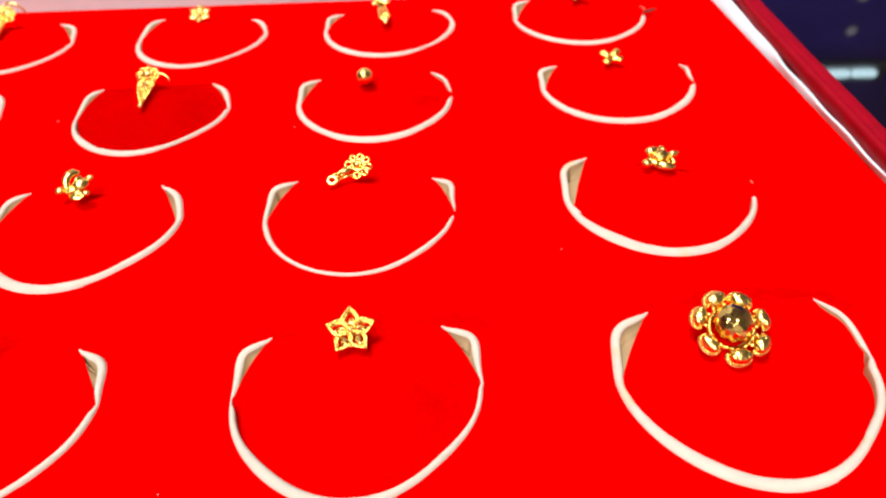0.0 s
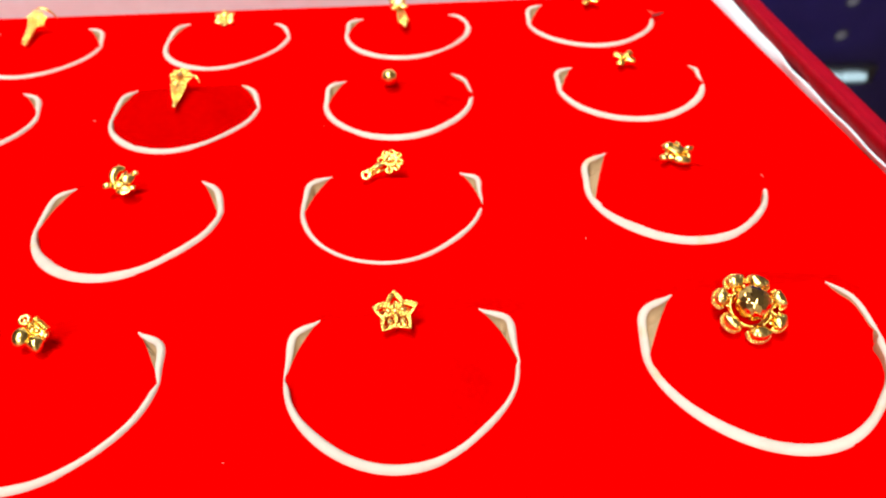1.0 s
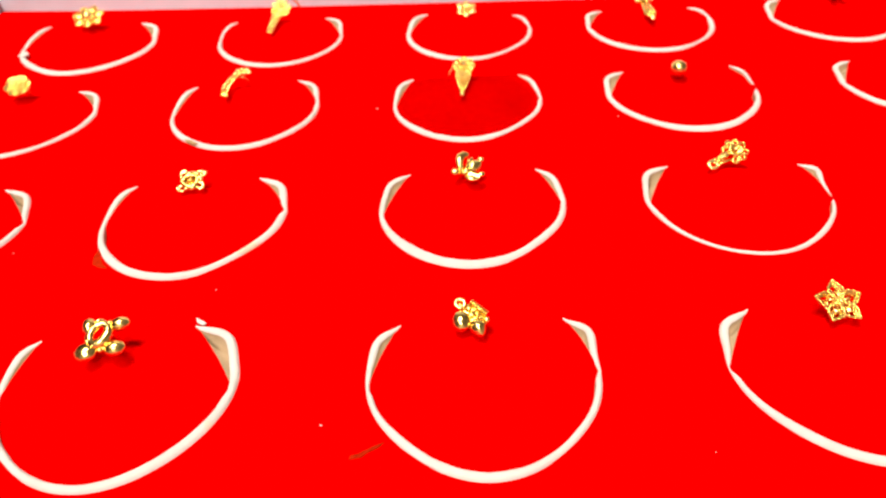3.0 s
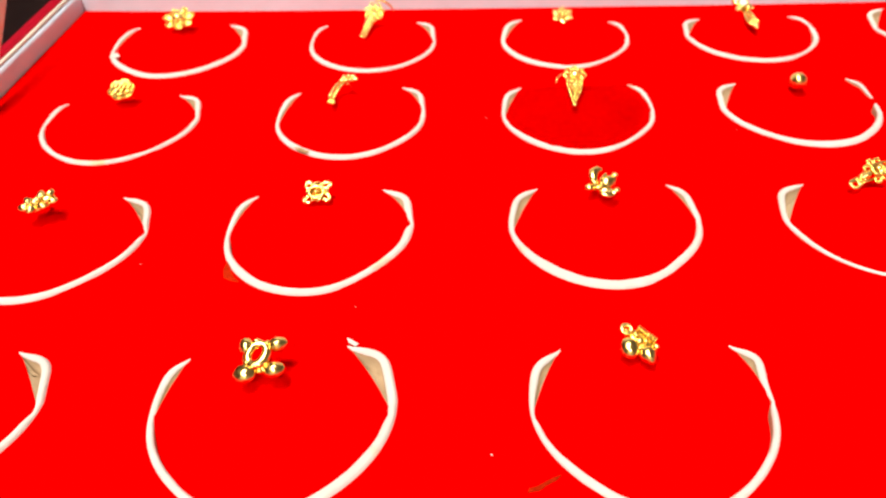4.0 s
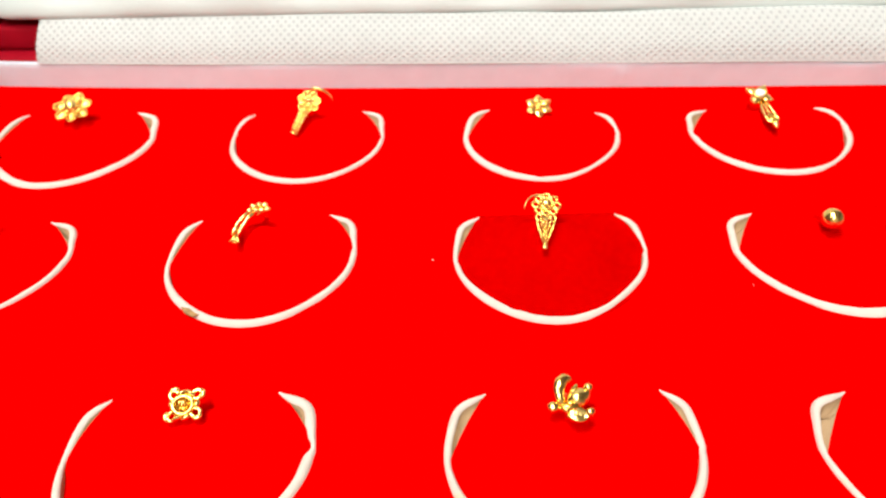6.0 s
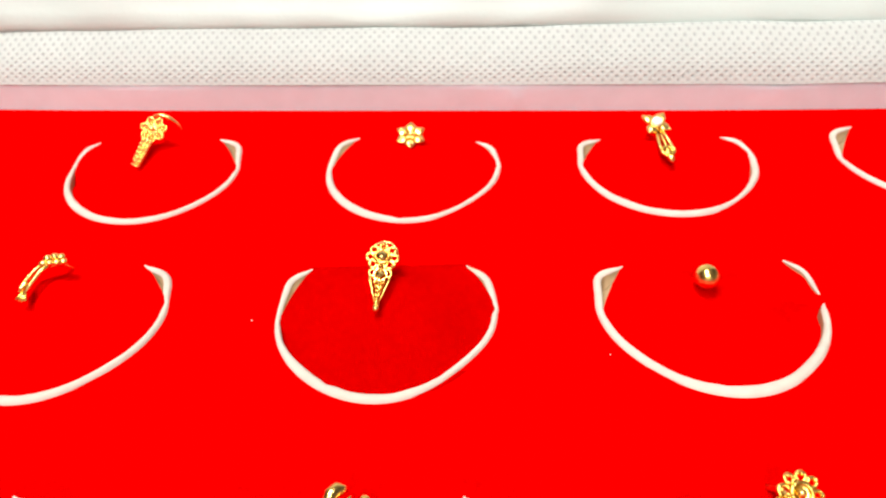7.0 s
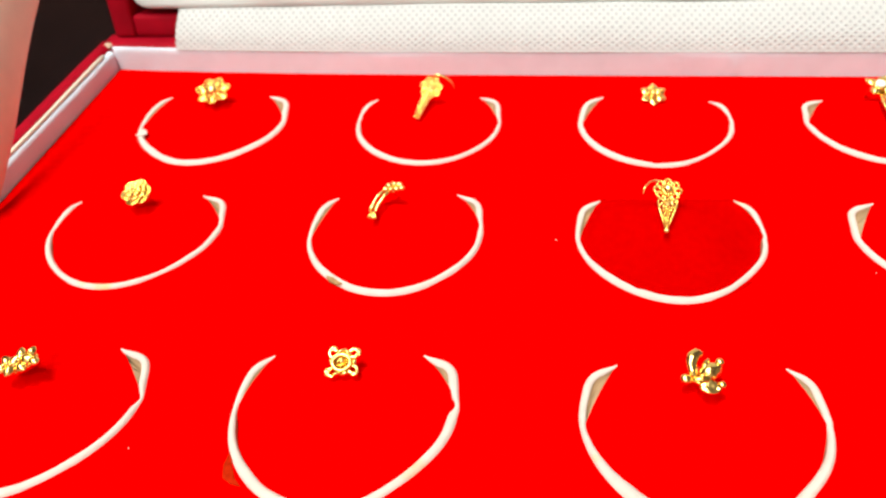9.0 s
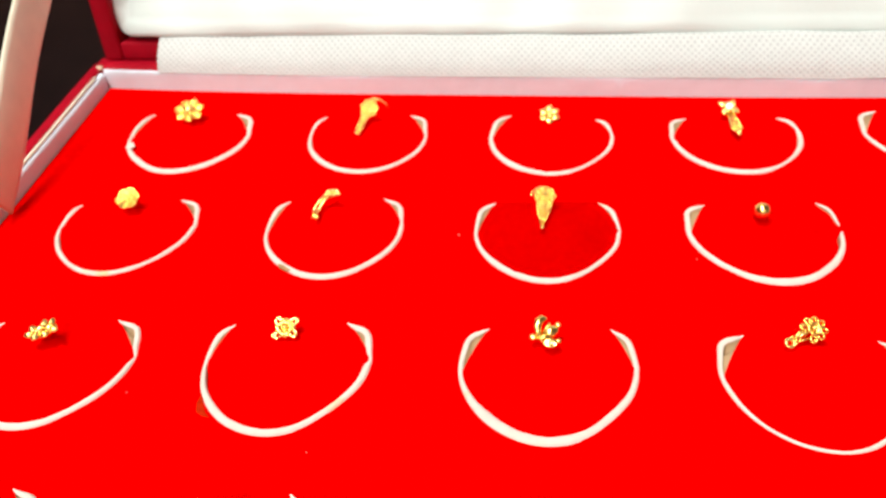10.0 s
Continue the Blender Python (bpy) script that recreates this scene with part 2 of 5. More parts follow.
bm = bmesh.new()
box(bm, (-0.9, -0.45, COUNTER_Z - 0.03), (1.1, 0.5, COUNTER_Z), bevel=0.004)
box(bm, (-0.86, -0.41, FLOOR_Z), (1.06, 0.46, COUNTER_Z - 0.03))
tagged(part("shop_counter", bm, COUNTER, None, "dark glossy glass-topped shop counter reflecting the lights"), category="counter", kind="structure")


# housing and diffuser for each added lamp
def added_ceiling_light(x, y):
    e = empty("added_ceiling_light", pose(x, y, CEIL))
    b = bmesh.new()
    box(b, (-0.31, -0.31, -0.022), (0.31, 0.31, 0), bevel=0.003)
    part("frame", b, LAMP_METAL, e)
    b = bmesh.new()
    box(b, (-0.275, -0.275, -0.026), (0.275, 0.275, -0.0225))
    part("diffuser", b, LED, e, "glowing white diffuser")
    tagged(e, "unseen square white LED panel, added in the ceiling", "ceiling light", "ceiling lights")


for x, y, _ in PANELS:
    added_ceiling_light(x, y)

# wall lights, seen only as reflections in the counter
bar = empty("wall_light", pose(1.722, Y1, 1.236))
b = bmesh.new()
box(b, (-0.27, -0.045, -0.05), (0.27, 0, 0.05), bevel=0.006)
part("housing", b, LAMP_METAL, bar)
for dx in (-0.171, -0.057, 0.057, 0.171):
    b = bmesh.new()
    box(b, (dx - 0.050, -0.075, -0.019), (dx + 0.050, -0.045, 0.019), bevel=0.014)
    part("led", b, LED_COOL, bar, "glowing cool white LED")
tagged(bar, "row of cool white LED capsules on the navy wall", "wall light")
for x, z in ((1.805, 1.030), (1.803, 0.850)):
    e = empty("wall_spot", pose(x, Y1, z))
    b = bmesh.new()
    ball(b, (0, 0, 0), 1, 20, Matrix.Diagonal((0.022, 0.015, 0.022, 1)))
    part("lens", b, LED_DIM, e, "dim round lens")
    b = bmesh.new()
    tube(b, [(25 * math.cos(k * math.pi / 12), 0, 25 * math.sin(k * math.pi / 12)) for k in range(24)], 4, S, 8, True)
    part("rim", b, LAMP_METAL, e)
    tagged(e, "small dim round lamp on the navy wall", "wall light", "dim wall spots")

# ---- display pad ----
PAD = [(-0.0955, 0.0429), (0.0984, 0.0341), (0.1010, -0.1200), (-0.0956, -0.1200)]  # back left, back right, front right, front left
RINGS, TIPS, FORM, WIDE = {}, {}, {}, {}


def bowed(x):
    """How far the back edge of the pad and box bows in towards the front."""
    u = (x - PAD[0][0]) / (PAD[1][0] - PAD[0][0])
    return -0.0017 * max(0.0, 1 - abs(2 * u - 1) ** 3.5)



def cut(key, x, y, r, left, right, *pinched, form, wide):
    """A crescent cut: centre, radius, its left and right tip from the centre, and pinches (angle, depth, spread, how tightly the flap lies to the lip beyond).
    form: how far it strays from a circle at its front left and front right; wide: the lip's width from the left round to the right."""
    RINGS[key], TIPS[key], FORM[key], WIDE[key] = (x, y, r, pinched), (left, right), form, wide


cut("a1", -70.21, 22.43, 12.56, (8.5, 5.6), (8.9, 5.5), (0, 0.15, 4), form=(-0.7, -0.41), wide=(0.8, 1.3, 1.33, 1.34, 1.01))
cut("b1", -33.82, 21.34, 11.75, (8.7, 5.0), (8.3, 5.2), (0, 0.3, 4), (177, 0.25, 4), form=(-0.24, -0.33), wide=(0.79, 1.14, 1.01, 0.8, 0.69))
cut("c1", 1.96, 20.50, 11.91, (7.7, 5.5), (8.7, 3.9), (262, 0.25, 3), form=(0.04, -1.09), wide=(0.93, 1.27, 0.95, 0.62, 0.78))
cut("d1", 36.44, 20.81, 12.14, (8.6, 3.5), (8.1, 3.4), form=(0.2, -0.91), wide=(0.85, 1.22, 1.17, 0.63, 1.05))
cut("e1", 71.88, 21.46, 12.33, (8.7, 4.7), (11.9, 0.6), (8, 1.0, 11), form=(-0.3, -0.7), wide=(0.8, 1.12, 1.21, 0.99, 0.85))
cut("a2", -71.99, -5.54, 12.26, (9.5, 3.7), (8.4, 5.1), (4, 0.15, 5), form=(-0.6, -0.56), wide=(0.79, 0.8, 0.94, 0.73, 0.83))
cut("b2", -35.69, -6.66, 11.69, (8.3, 5.7), (8.1, 6.4), (8, 0.4, 4), form=(-0.26, -0.56), wide=(0.67, 1.1, 1.15, 0.98, 0.83))
cut("c2", -0.21, -7.10, 11.92, (8.5, 5.5), (8.7, 5.5), (2, 0.4, 3), (240, 0.2, 3), form=(-0.17, -1.02), wide=(0.66, 1.18, 1.15, 0.77, 0.71))
cut("d2", 34.16, -6.94, 12.21, (8.6, 4.7), (9.2, 5.2), (3, 1.0, 5), form=(-0.49, -0.52), wide=(0.91, 1.11, 1.51, 1.16, 0.86))
cut("e2", 72.52, -5.66, 12.18, (9.0, 3.9), (10.9, 2.5), (-3.5, 1.0, 6), form=(0.17, -0.59), wide=(0.86, 1.34, 1.32, 1.25, 1))
cut("a3", -71.49, -34.50, 12.24, (9.2, 5), (8.2, 5.7), (1, 0.6, 4), form=(-0.3, -0.7), wide=(0.8, 1.12, 1.21, 0.99, 0.85))
cut("b3", -37.30, -34.92, 11.84, (8.4, 5.5), (7.9, 6.1), (4, 0.55, 4), form=(0.04, -1.05), wide=(0.77, 1.14, 1.16, 0.96, 1.08))
cut("c3", -1.47, -35.22, 12.12, (8.0, 5.5), (8.8, 5.5), form=(-0.08, -0.99), wide=(0.8, 1.51, 1.52, 1.1, 0.86))
cut("d3", 32.85, -35.37, 12.08, (8.0, 4.8), (9.4, 3.9), (-5.5, 1.0, 4.6, 0), form=(-0.19, -0.56), wide=(0.7, 0.48, 0.5, 0.73, 0.49))
cut("e3", 70.66, -35.42, 12.08, (8.2, 6.5), (11.6, 0.0), (6, 1.0, 9), (14, 1.0, 8), (193, -0.85, 2.6), form=(-0.29, -0.68), wide=(0.85, 1.68, 1.44, 0.95, 0.63))
cut("a4", -73.62, -61.27, 12.20, (9, 5.2), (8.3, 5.6), (-4, 0.4, 4), form=(-0.3, -0.7), wide=(0.8, 1.12, 1.21, 0.99, 0.85))
cut("b4", -38.68, -62.50, 11.96, (8.9, 5.1), (6.9, 6.3), form=(-0.55, -0.44), wide=(0.77, 0.78, 1, 1.18, 1.02))
cut("c4", -2.52, -63.75, 11.69, (8.1, 6.1), (8.7, 6.0), (1, 0.55, 3.5), (183, 0.4, 4), form=(-0.61, -0.62), wide=(0.61, 0.96, 1.06, 0.76, 0.73))
cut("d4", 33.66, -64.15, 12.06, (8.5, 6.4), (8.4, 6.6), (180, 0.8, 3.5, 0), (2, 0.45, 3), form=(-0.43, -0.94), wide=(0.63, 1.15, 1.08, 0.76, 0.47))
cut("e4", 70.73, -64.70, 12.61, (8.1, 7.4), (9.0, 7.8), (5, 0.7, 3, 1), form=(-0.29, -1.1), wide=(0.95, 1.4, 1.36, 0.88, 0.86))
PINS = {"a1": (-69.7, 24.8), "b1": (-33.2, 23.8), "c1": (1.6, 23.5), "d1": (34.9, 23.8), "e1": (71.3, 21.7), "a2": (-71.0, -3.8), "b2": (-36.7, -3.5), "c2": (-0.6, -3.4), "d2": (33.0, -6.7), "e2": (71.3, -4.5),
        "a3": (-71.4, -33.8), "b3": (-37.5, -31.9), "c3": (-2.0, -32.7), "d3": (32.2, -31.9), "e3": (70.8, -33.4), "b4": (-39.5, -60.2), "c4": (-3.5, -59.5), "d4": (33.3, -59.8), "e4": (69.3, -62.3)}  # where each pin stands
HORN = 1.85  # the pad stands up this much round the pins
TIP_Y = 5.5
DIP = ((0, 1.85), (0.7, 1.5), (1.6, 0.2), (2.8, -0.9), (5.0, -1.3), (7.5, -0.8), (10.5, -0.25), (14, 0.05), (30, 0.2))
CROWN = ((0, 1.85), (3.5, 1.8), (6, 1.2), (9, 0.6), (12, 0.3), (30, 0.3))


def along_table(table, d):
    for (a, p), (b, q) in zip(table, table[1:]):
        if d <= b:
            return p + (q - p) * (d - a) / (b - a)
    return table[-1][1]


def smooth(a, b, x):
    t = min(1.0, max(0.0, (x - a) / (b - a)))
    return t * t * (3 - 2 * t)


def lip_z(r, y):
    return HORN * min(1.2, max(0.0, (y + 0.3) / 5.8)) ** 1.4


# how full the two shoulders of a cut are, column by column, or cut by cut
SHOULDER = {"c4": (0.75, 1.2), "d3": (1.2, 1.2), "d4": (1.2, 1.5), "a": (0.2, 1.3), "b": (0.45, 1.2), "c": (0.75, 0.6), "d": (1.2, 0.5), "e": (1.3, 0.5)}
LEAN = 1.35  # the standing ends lean back as they rise, so that the cut still reads as one round from in front


def settle(r, up):
    """Where a point of the cut stands that looks this far up the round: how far back, and how high."""
    y = up
    for _ in range(40):
        y += 0.5 * (up - LEAN * lip_z(r, y) - y)
    return y, lip_z(r, y)


def cut_line(ring, seed, key):
    """The cut from the left tip round the front to the right tip: x, y, z in millimetres round the centre, and its angle."""
    r = ring[2]
    tips = TIPS[key]
    end = radians(-4)
    full = SHOULDER.get(key) or SHOULDER[key[0]]

    def horn(tip, swell):
        up = tip[1] + LEAN * HORN
        last, reach = math.atan2(up, tip[0]), math.hypot(up, tip[0])
        out = []
        for k in range(1, 19):
            t = k / 18
            a = end + (last - end) * t
            rr = r + (reach - r) * t * t + swell * math.sin(math.pi * t ** 1.9) ** 2
            y, z = settle(r, rr * math.sin(a))
            out.append(Vector((rr * math.cos(a), y, z)))
        return out
    pts = [Vector((-p.x, p.y, p.z)) for p in reversed(horn(tips[0], full[0]))]
    n = 76
    for k in range(n + 1):
        a = math.pi - end + (math.pi + 2 * end) * k / n
        y, z = settle(r, r * math.sin(a))
        pts.append(Vector((r * math.cos(a), y, z)))
    pts += horn(tips[1], full[1])
    out = []
    for p in pts:
        ang = math.degrees(math.atan2(p.y, p.x)) % 360
        wob = 1 + 0.004 * noise.noise((p.x / 5, p.y / 5, seed * 2.3))
        wob += (FORM[key][0] * math.exp(-((ang - 225) / 30) ** 2) + FORM[key][1] * math.exp(-((ang - 315) / 30) ** 2)) / r
        out.append((Vector((p.x * wob, p.y * wob, p.z)), ang))
    return out


def pinches(ring, seed):
    """All places where the flap rides up over its lip: those of the ring, and a slight one at each end of the cut's round."""
    rnd = random.Random(seed * 7 + 1)
    out = [(q + (smooth(0.7, 1.0, q[1]),))[:4] for q in ring[3]]
    for a in (rnd.uniform(-7, 1), 180 + rnd.uniform(3, 9)):
        if all(abs((a - q[0] + 180) % 360 - 180) > 25 for q in out):
            out.append((a, rnd.uniform(0.05, 0.2), 3.5, 0))
    return out


def cover(ring, seed, ang):
    return max([d * math.exp(-(((ang - a + 180) % 360 - 180) / s) ** 2) for a, d, s, _ in pinches(ring, seed)] + [0])


class Wedge:
    """One end of a cut: the flap's edge runs straight from the crossing to the tip, and the foam shows between it and the lip."""

    def __init__(self, ring, seed, tip, side):
        r = ring[2]
        near = [q for q in pinches(ring, seed) if abs((q[0] - (0 if side > 0 else 180) + 180) % 360 - 180) < 25][0]
        up = near[2] * 0.55 * near[1]
        self.tight = tight = near[3]
        self.bow, self.sink = 0.06 + 0.59 * tight, -0.65 + 0.6 * tight
        a = radians(near[0] + (up if side > 0 else -up))
        self.r, self.side, self.tip, self.top = r, side, Vector((tip.x, tip.y)), tip.z
        self.k = tip.z / max(0.01, lip_z(r, tip.y))
        self.cross = Vector(((r - 0.25) * math.cos(a), (r - 0.25) * math.sin(a)))

    def share(self, y):
        return min(1.0, max(0.0, (self.tip.y - y) / (self.tip.y - self.cross.y)))

    def edge_x(self, y):
        t = self.share(y)
        return self.tip.x + (self.cross.x - self.tip.x) * (t + self.bow * math.sin(math.pi * t))

    def edge_z(self, y):
        t = self.share(y)
        return min(self.top, self.k * lip_z(self.r, y)) - self.sink * math.sin(math.pi * t) ** 0.8 - 0.12 * min(1, 4 * t)

    def reach(self, p, inward):
        """How far inward from p the flap's edge lies."""
        d = self.cross - self.tip
        den = inward.x * d.y - inward.y * d.x
        if p.y < self.cross.y or abs(den) < 1e-6:
            return None
        w = self.tip - Vector((p.x, p.y))
        s = (w.x * d.y - w.y * d.x) / den
        y = p.y + inward.y * s
        return min(3.2, max(0.0, s - self.bow * abs(d.x) * math.sin(math.pi * self.share(y)) * abs(inward.x)))


def lip_width(ring, ang, dist_tip, seed, key):
    f = min(3.999, max(0.0, ((ang if ang > 90 else ang + 360) - 190) / 40))
    k = int(f)
    w = WIDE[key][k] + (WIDE[key][k + 1] - WIDE[key][k]) * smooth(0, 1, f - k)
    w += (max(w, 0.92) - w) * smooth(4, 18, ang if ang < 90 else 180 - ang)
    w *= 1 + 0.07 * noise.noise((ang / 14, seed * 3.7, 0)) + 0.03 * noise.noise((ang / 5, seed * 1.3, 5))
    for a, depth, spread, _ in pinches(ring, seed):
        x = ((ang - a + 180) % 360 - 180) / spread
        w *= 1 - depth * math.exp(-x * x)
    return max(0.03, 0.95 * w * min(1.0, (max(0.0, dist_tip) + 0.15) / 2.0) ** 0.6)


pad = empty("display_pad", pose(0, 0, 0))
tagged(pad, "bright red flocked foam jewellery pad with crescent cuts", "display pad")
bm = bmesh.new()
rim_loop = []
for (ax, ay), (bx, by) in zip(PAD, PAD[1:] + PAD[:1]):
    for k in range(24):
        x = ax + (bx - ax) * k / 24
        rim_loop.append(bm.verts.new((x, ay + (by - ay) * k / 24 + (bowed(x) if ay > 0 and by > 0 else 0), 0)))
edges = [bm.edges.new((rim_loop[k], rim_loop[(k + 1) % len(rim_loop)])) for k in range(len(rim_loop))]
SKIRT = 0.0042  # the pad rises towards each cut over this width
LINES = {}
for seed, (key, ring) in enumerate(RINGS.items()):
    LINES[key] = line = cut_line(ring, seed, key)
    cx, cy = ring[0] * MM, ring[1] * MM
    loop = [Vector((p.x * MM, p.y * MM, p.z * MM)) for p, _ in line]
    a, b = loop[-1], loop[0]
    loop += [a.lerp(b, k / 20) for k in range(1, 20)]
    spokes = []
    for p in loop:
        # spread out from a point low in the ring, so that the spokes never cross
        flat = Vector((p.x, p.y + 0.001, 0))
        out = flat.normalized() * SKIRT * (1 + 0.25 * smooth(0, 0.005, p.y))
        spoke = []
        for t in (0, 0.15, 0.3, 0.45, 0.6, 0.8, 1):
            spoke.append(bm.verts.new((cx + p.x + out.x * t, cy + p.y + out.y * t, p.z * (1 - 0.2 * smooth(0, 1, t) - 0.8 * t))))
        spokes.append(spoke)
    for p, q in zip(spokes, spokes[1:] + spokes[:1]):
        for k in range(6):
            bm.faces.new((p[k], p[k + 1], q[k + 1], q[k]))
        e = bm.edges.get((p[6], q[6]))
        edges.append(e)
bmesh.ops.triangle_fill(bm, use_beauty=True, use_dissolve=False, edges=edges)
(blx, bly), (brx, bry), (frx, fry), (flx, fly) = PAD
# drop what the fill laid inside the cuts
inside = []
for f in bm.faces:
    c = f.calc_center_median()
    for cx, cy, r, _ in RINGS.values():
        if len(f.verts) == 3 and (c.x - cx * MM) ** 2 + (c.y - cy * MM) ** 2 < ((r - 1.0) * MM) ** 2 and c.y - cy * MM < 0.0062:
            inside.append(f)
            break
bmesh.ops.delete(bm, geom=inside, context="FACES_ONLY")
for f in bm.faces:
    f.normal_update()
    if f.normal.z < 0:
        f.normal_flip()
me = bpy.data.meshes.new("sheet")
bm.to_mesh(me)
bm.free()
me.materials.append(RED_FLOCK)
new("sheet", me).parent = pad

bm = bmesh.new()
rows = []
for z in (-0.0065, -0.012):
    rows.append([bm.verts.new((x, y, z)) for x, y in PAD])
bm.faces.new(rows[0])
bm.faces.new(rows[1][::-1])
for k in range(4):
    bm.faces.new((rows[0][k], rows[0][(k + 1) % 4], rows[1][(k + 1) % 4], rows[1][k]))
part("base", bm, FOAM, pad, "white foam base", smooth=False)

for seed, (key, ring) in enumerate(RINGS.items()):
    cx, cy, r, _ = ring
    line = LINES[key]
    dist = [0.0]
    for (p, _), (q, _) in zip(line, line[1:]):
        dist.append(dist[-1] + (q - p).length)
    tl, tr = line[0][0], line[-1][0]
    ends = {-1: Wedge(ring, seed, tl, -1), 1: Wedge(ring, seed, tr, 1)}
    # the white cut lip, with the wall below it
    bm = bmesh.new()
    prof = []
    for k, (p, ang) in enumerate(line):
        a, b = line[max(k - 1, 0)][0], line[min(k + 1, len(line) - 1)][0]
        d = (b - a)
        inward = Vector((-d.y, d.x, 0)).normalized()
        w = lip_width(ring, ang, min(dist[k], dist[-1] - dist[k]), seed, key)
        end = ends[1 if p.x > 0 else -1]
        reach = end.reach(p, inward)
        if reach is not None:
            fade = max(0.92 * (1 - end.tight) * smooth(4.2, 2.2, abs(p.y)), 0.0)
            w = min(w, max(0.25 + 0.7 * reach, fade * w, 0.75 * end.tight * w))
        rise = 0.40 * min(1.0, w / 0.8)
        row = [p + inward * w * u + Vector((0, 0, rise * h)) for u, h in ((0, -0.06), (0.10, 0.5), (0.32, 0.92), (0.60, 1.0), (0.86, 0.74), (1.0, 0.25))]
        if reach is None or reach < w:
            low = p + inward * (w + 0.04)
            row += [Vector((low.x, low.y, p.z - 0.5)), Vector((low.x, low.y, p.z - 0.9)), Vector((low.x, low.y, -2.2)), Vector((low.x, low.y, -4.8))]
        else:
            # a groove under the lip, and the cut face of the flap that rises from it
            low = p + inward * reach
            groove = p + inward * (w + 0.10 * (reach - w))
            top = end.edge_z(low.y) - 0.03
            deep = min(top, p.z) - 1.6 * min(1.0, reach / 1.1)
            under = low + inward * 0.15
            row += [Vector((groove.x, groove.y, deep)), Vector((low.x, low.y, top)), Vector((under.x, under.y, top - 0.3)), Vector((under.x, under.y, -4.8))]
        prof.append([bm.verts.new(((cx + v.x) * MM, (cy + v.y) * MM, v.z * MM)) for v in row])
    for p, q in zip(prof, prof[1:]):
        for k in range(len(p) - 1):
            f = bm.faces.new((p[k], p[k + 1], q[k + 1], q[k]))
            # below the lip, the foam colour with the shade in it
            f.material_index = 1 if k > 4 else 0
    part("cut_edge", bm, [FOAM, FOAM_INNER], pad, "cream-white cut foam edge, its inside coloured brown for shade")
    # the flap inside the cut, hinged between the tips
    bm = bmesh.new()
    n, grid = 60, []
    bottom = -(r - 0.65 * WIDE[key][2])
    for i in range(n + 1):
        f = i / n
        f = 1 - (1 - f) ** 1.3
        y = TIP_Y + (bottom - TIP_Y) * f
        edge = {}
        for side in (-1, 1):
            end = ends[side]
            ye = y + (end.tip.y - TIP_Y) * (1 - f)
            if ye > end.cross.y:
                x, z = end.edge_x(ye), end.edge_z(ye)
                c = 0.0
            else:
                ang = math.degrees(math.atan2(y, side * math.sqrt(max(0.0, r * r - y * y)))) % 360
                c = cover(ring, seed, ang)
                rr = r - 0.42 + 0.45 * c
                x = side * math.sqrt(max(0.0, rr * rr - y * y))
                below = end.cross.y - y
                z = along_table(DIP, TIP_Y - y)
                z += (end.k * lip_z(r, y) - 0.1 - z) * (1 - smooth(0, 2.2, below))
                z += (end.k * lip_z(r, y) + 0.14 - z) * smooth(0.35, 0.9, c)
            edge[side] = (x, z)
        (xl, zl), (xr, zr) = edge[-1], edge[1]
        d = TIP_Y - y
        row = []
        for j in range(41):
            u = 0.5 - 0.5 * math.cos(math.pi * j / 40)
            x = xl + (xr - xl) * u
            ez = zl if u < 0.5 else zr
            side = smooth(0.30, 0.92, abs(2 * u - 1))
            z = along_table(CROWN, d) * (1 - side) + ez * side
            z += 0.08 * noise.noise((x / 5, y / 5, seed)) * min(1, d / 2) * (1 - side)
            z += (tl.z + (tr.z - tl.z) * u - HORN) * (1 - min(1, d / 3)) * (1 - side)
            yy = y + ((tl.y * (1 - u) + tr.y * u) - TIP_Y) * (1 - f)
            if key in PINS:
                # the foam swells round the pin
                away = (cx + x - PINS[key][0]) ** 2 + (cy + yy - PINS[key][1]) ** 2
                z += 1.1 * math.exp(-away / 3.6 ** 2) * smooth(0, 3, d) * (1 - side)
            row.append(bm.verts.new(((cx + x) * MM, (cy + yy) * MM, z * MM)))
        grid.append(row)
    # tucked under the sheet at the hinge
    grid.insert(0, [bm.verts.new(v.co + Vector((0, 0.0004, -0.0001))) for v in grid[0]])
    for p, q in zip(grid, grid[1:]):
        for j in range(40):
            bm.faces.new((p[j], p[j + 1], q[j + 1], q[j]))
    # flaps that look dimmer take a red with their shading in it
    part("flap", bm, SHADED_FLOCK if key == "c2" else HALF_SHADED_FLOCK if key in ("c1", "d1", "d2", "d4") else RED_FLOCK, pad, "red flap in a darker red for its shading" if key == "c2" else "")

# ---- jewellery box ----
jbox = empty("jewellery_box", pose(0, 0, COUNTER_Z))
tagged(jbox, "open red leatherette jewellery box lined in pale lilac satin", "jewellery box")


def box_part(name, b, material, label="", parent=None, smooth=True):
    ob = part(name, b, material, parent or jbox, label, smooth)
    if parent is None:
        ob.matrix_parent_inverse = pose(0, 0, -COUNTER_Z)
    return ob


BASE_Z = COUNTER_Z
BL, BR, FR, FL = (Vector((*p, 0)) for p in PAD)


def along(a, b, n, wobble=0.0, seed=0):
    d = (b - a).normalized()
    o = Vector((-d.y, d.x, 0))
    out = []
    for k in range(n + 1):
        p = a + (b - a) * (k / n)
        out.append((p + o * wobble * noise.noise((p.x * 60, p.y * 60, seed)), o))
    return out


# sides run so that the outward normal points away from the pad
SIDES = {"back": (BR, BL), "left": (BL, FL), "front": (FL, FR), "right": (FR, BR)}
RIM = {"back": 0.0042, "left": 0.0044, "front": 0.0048, "right": 0.0036}


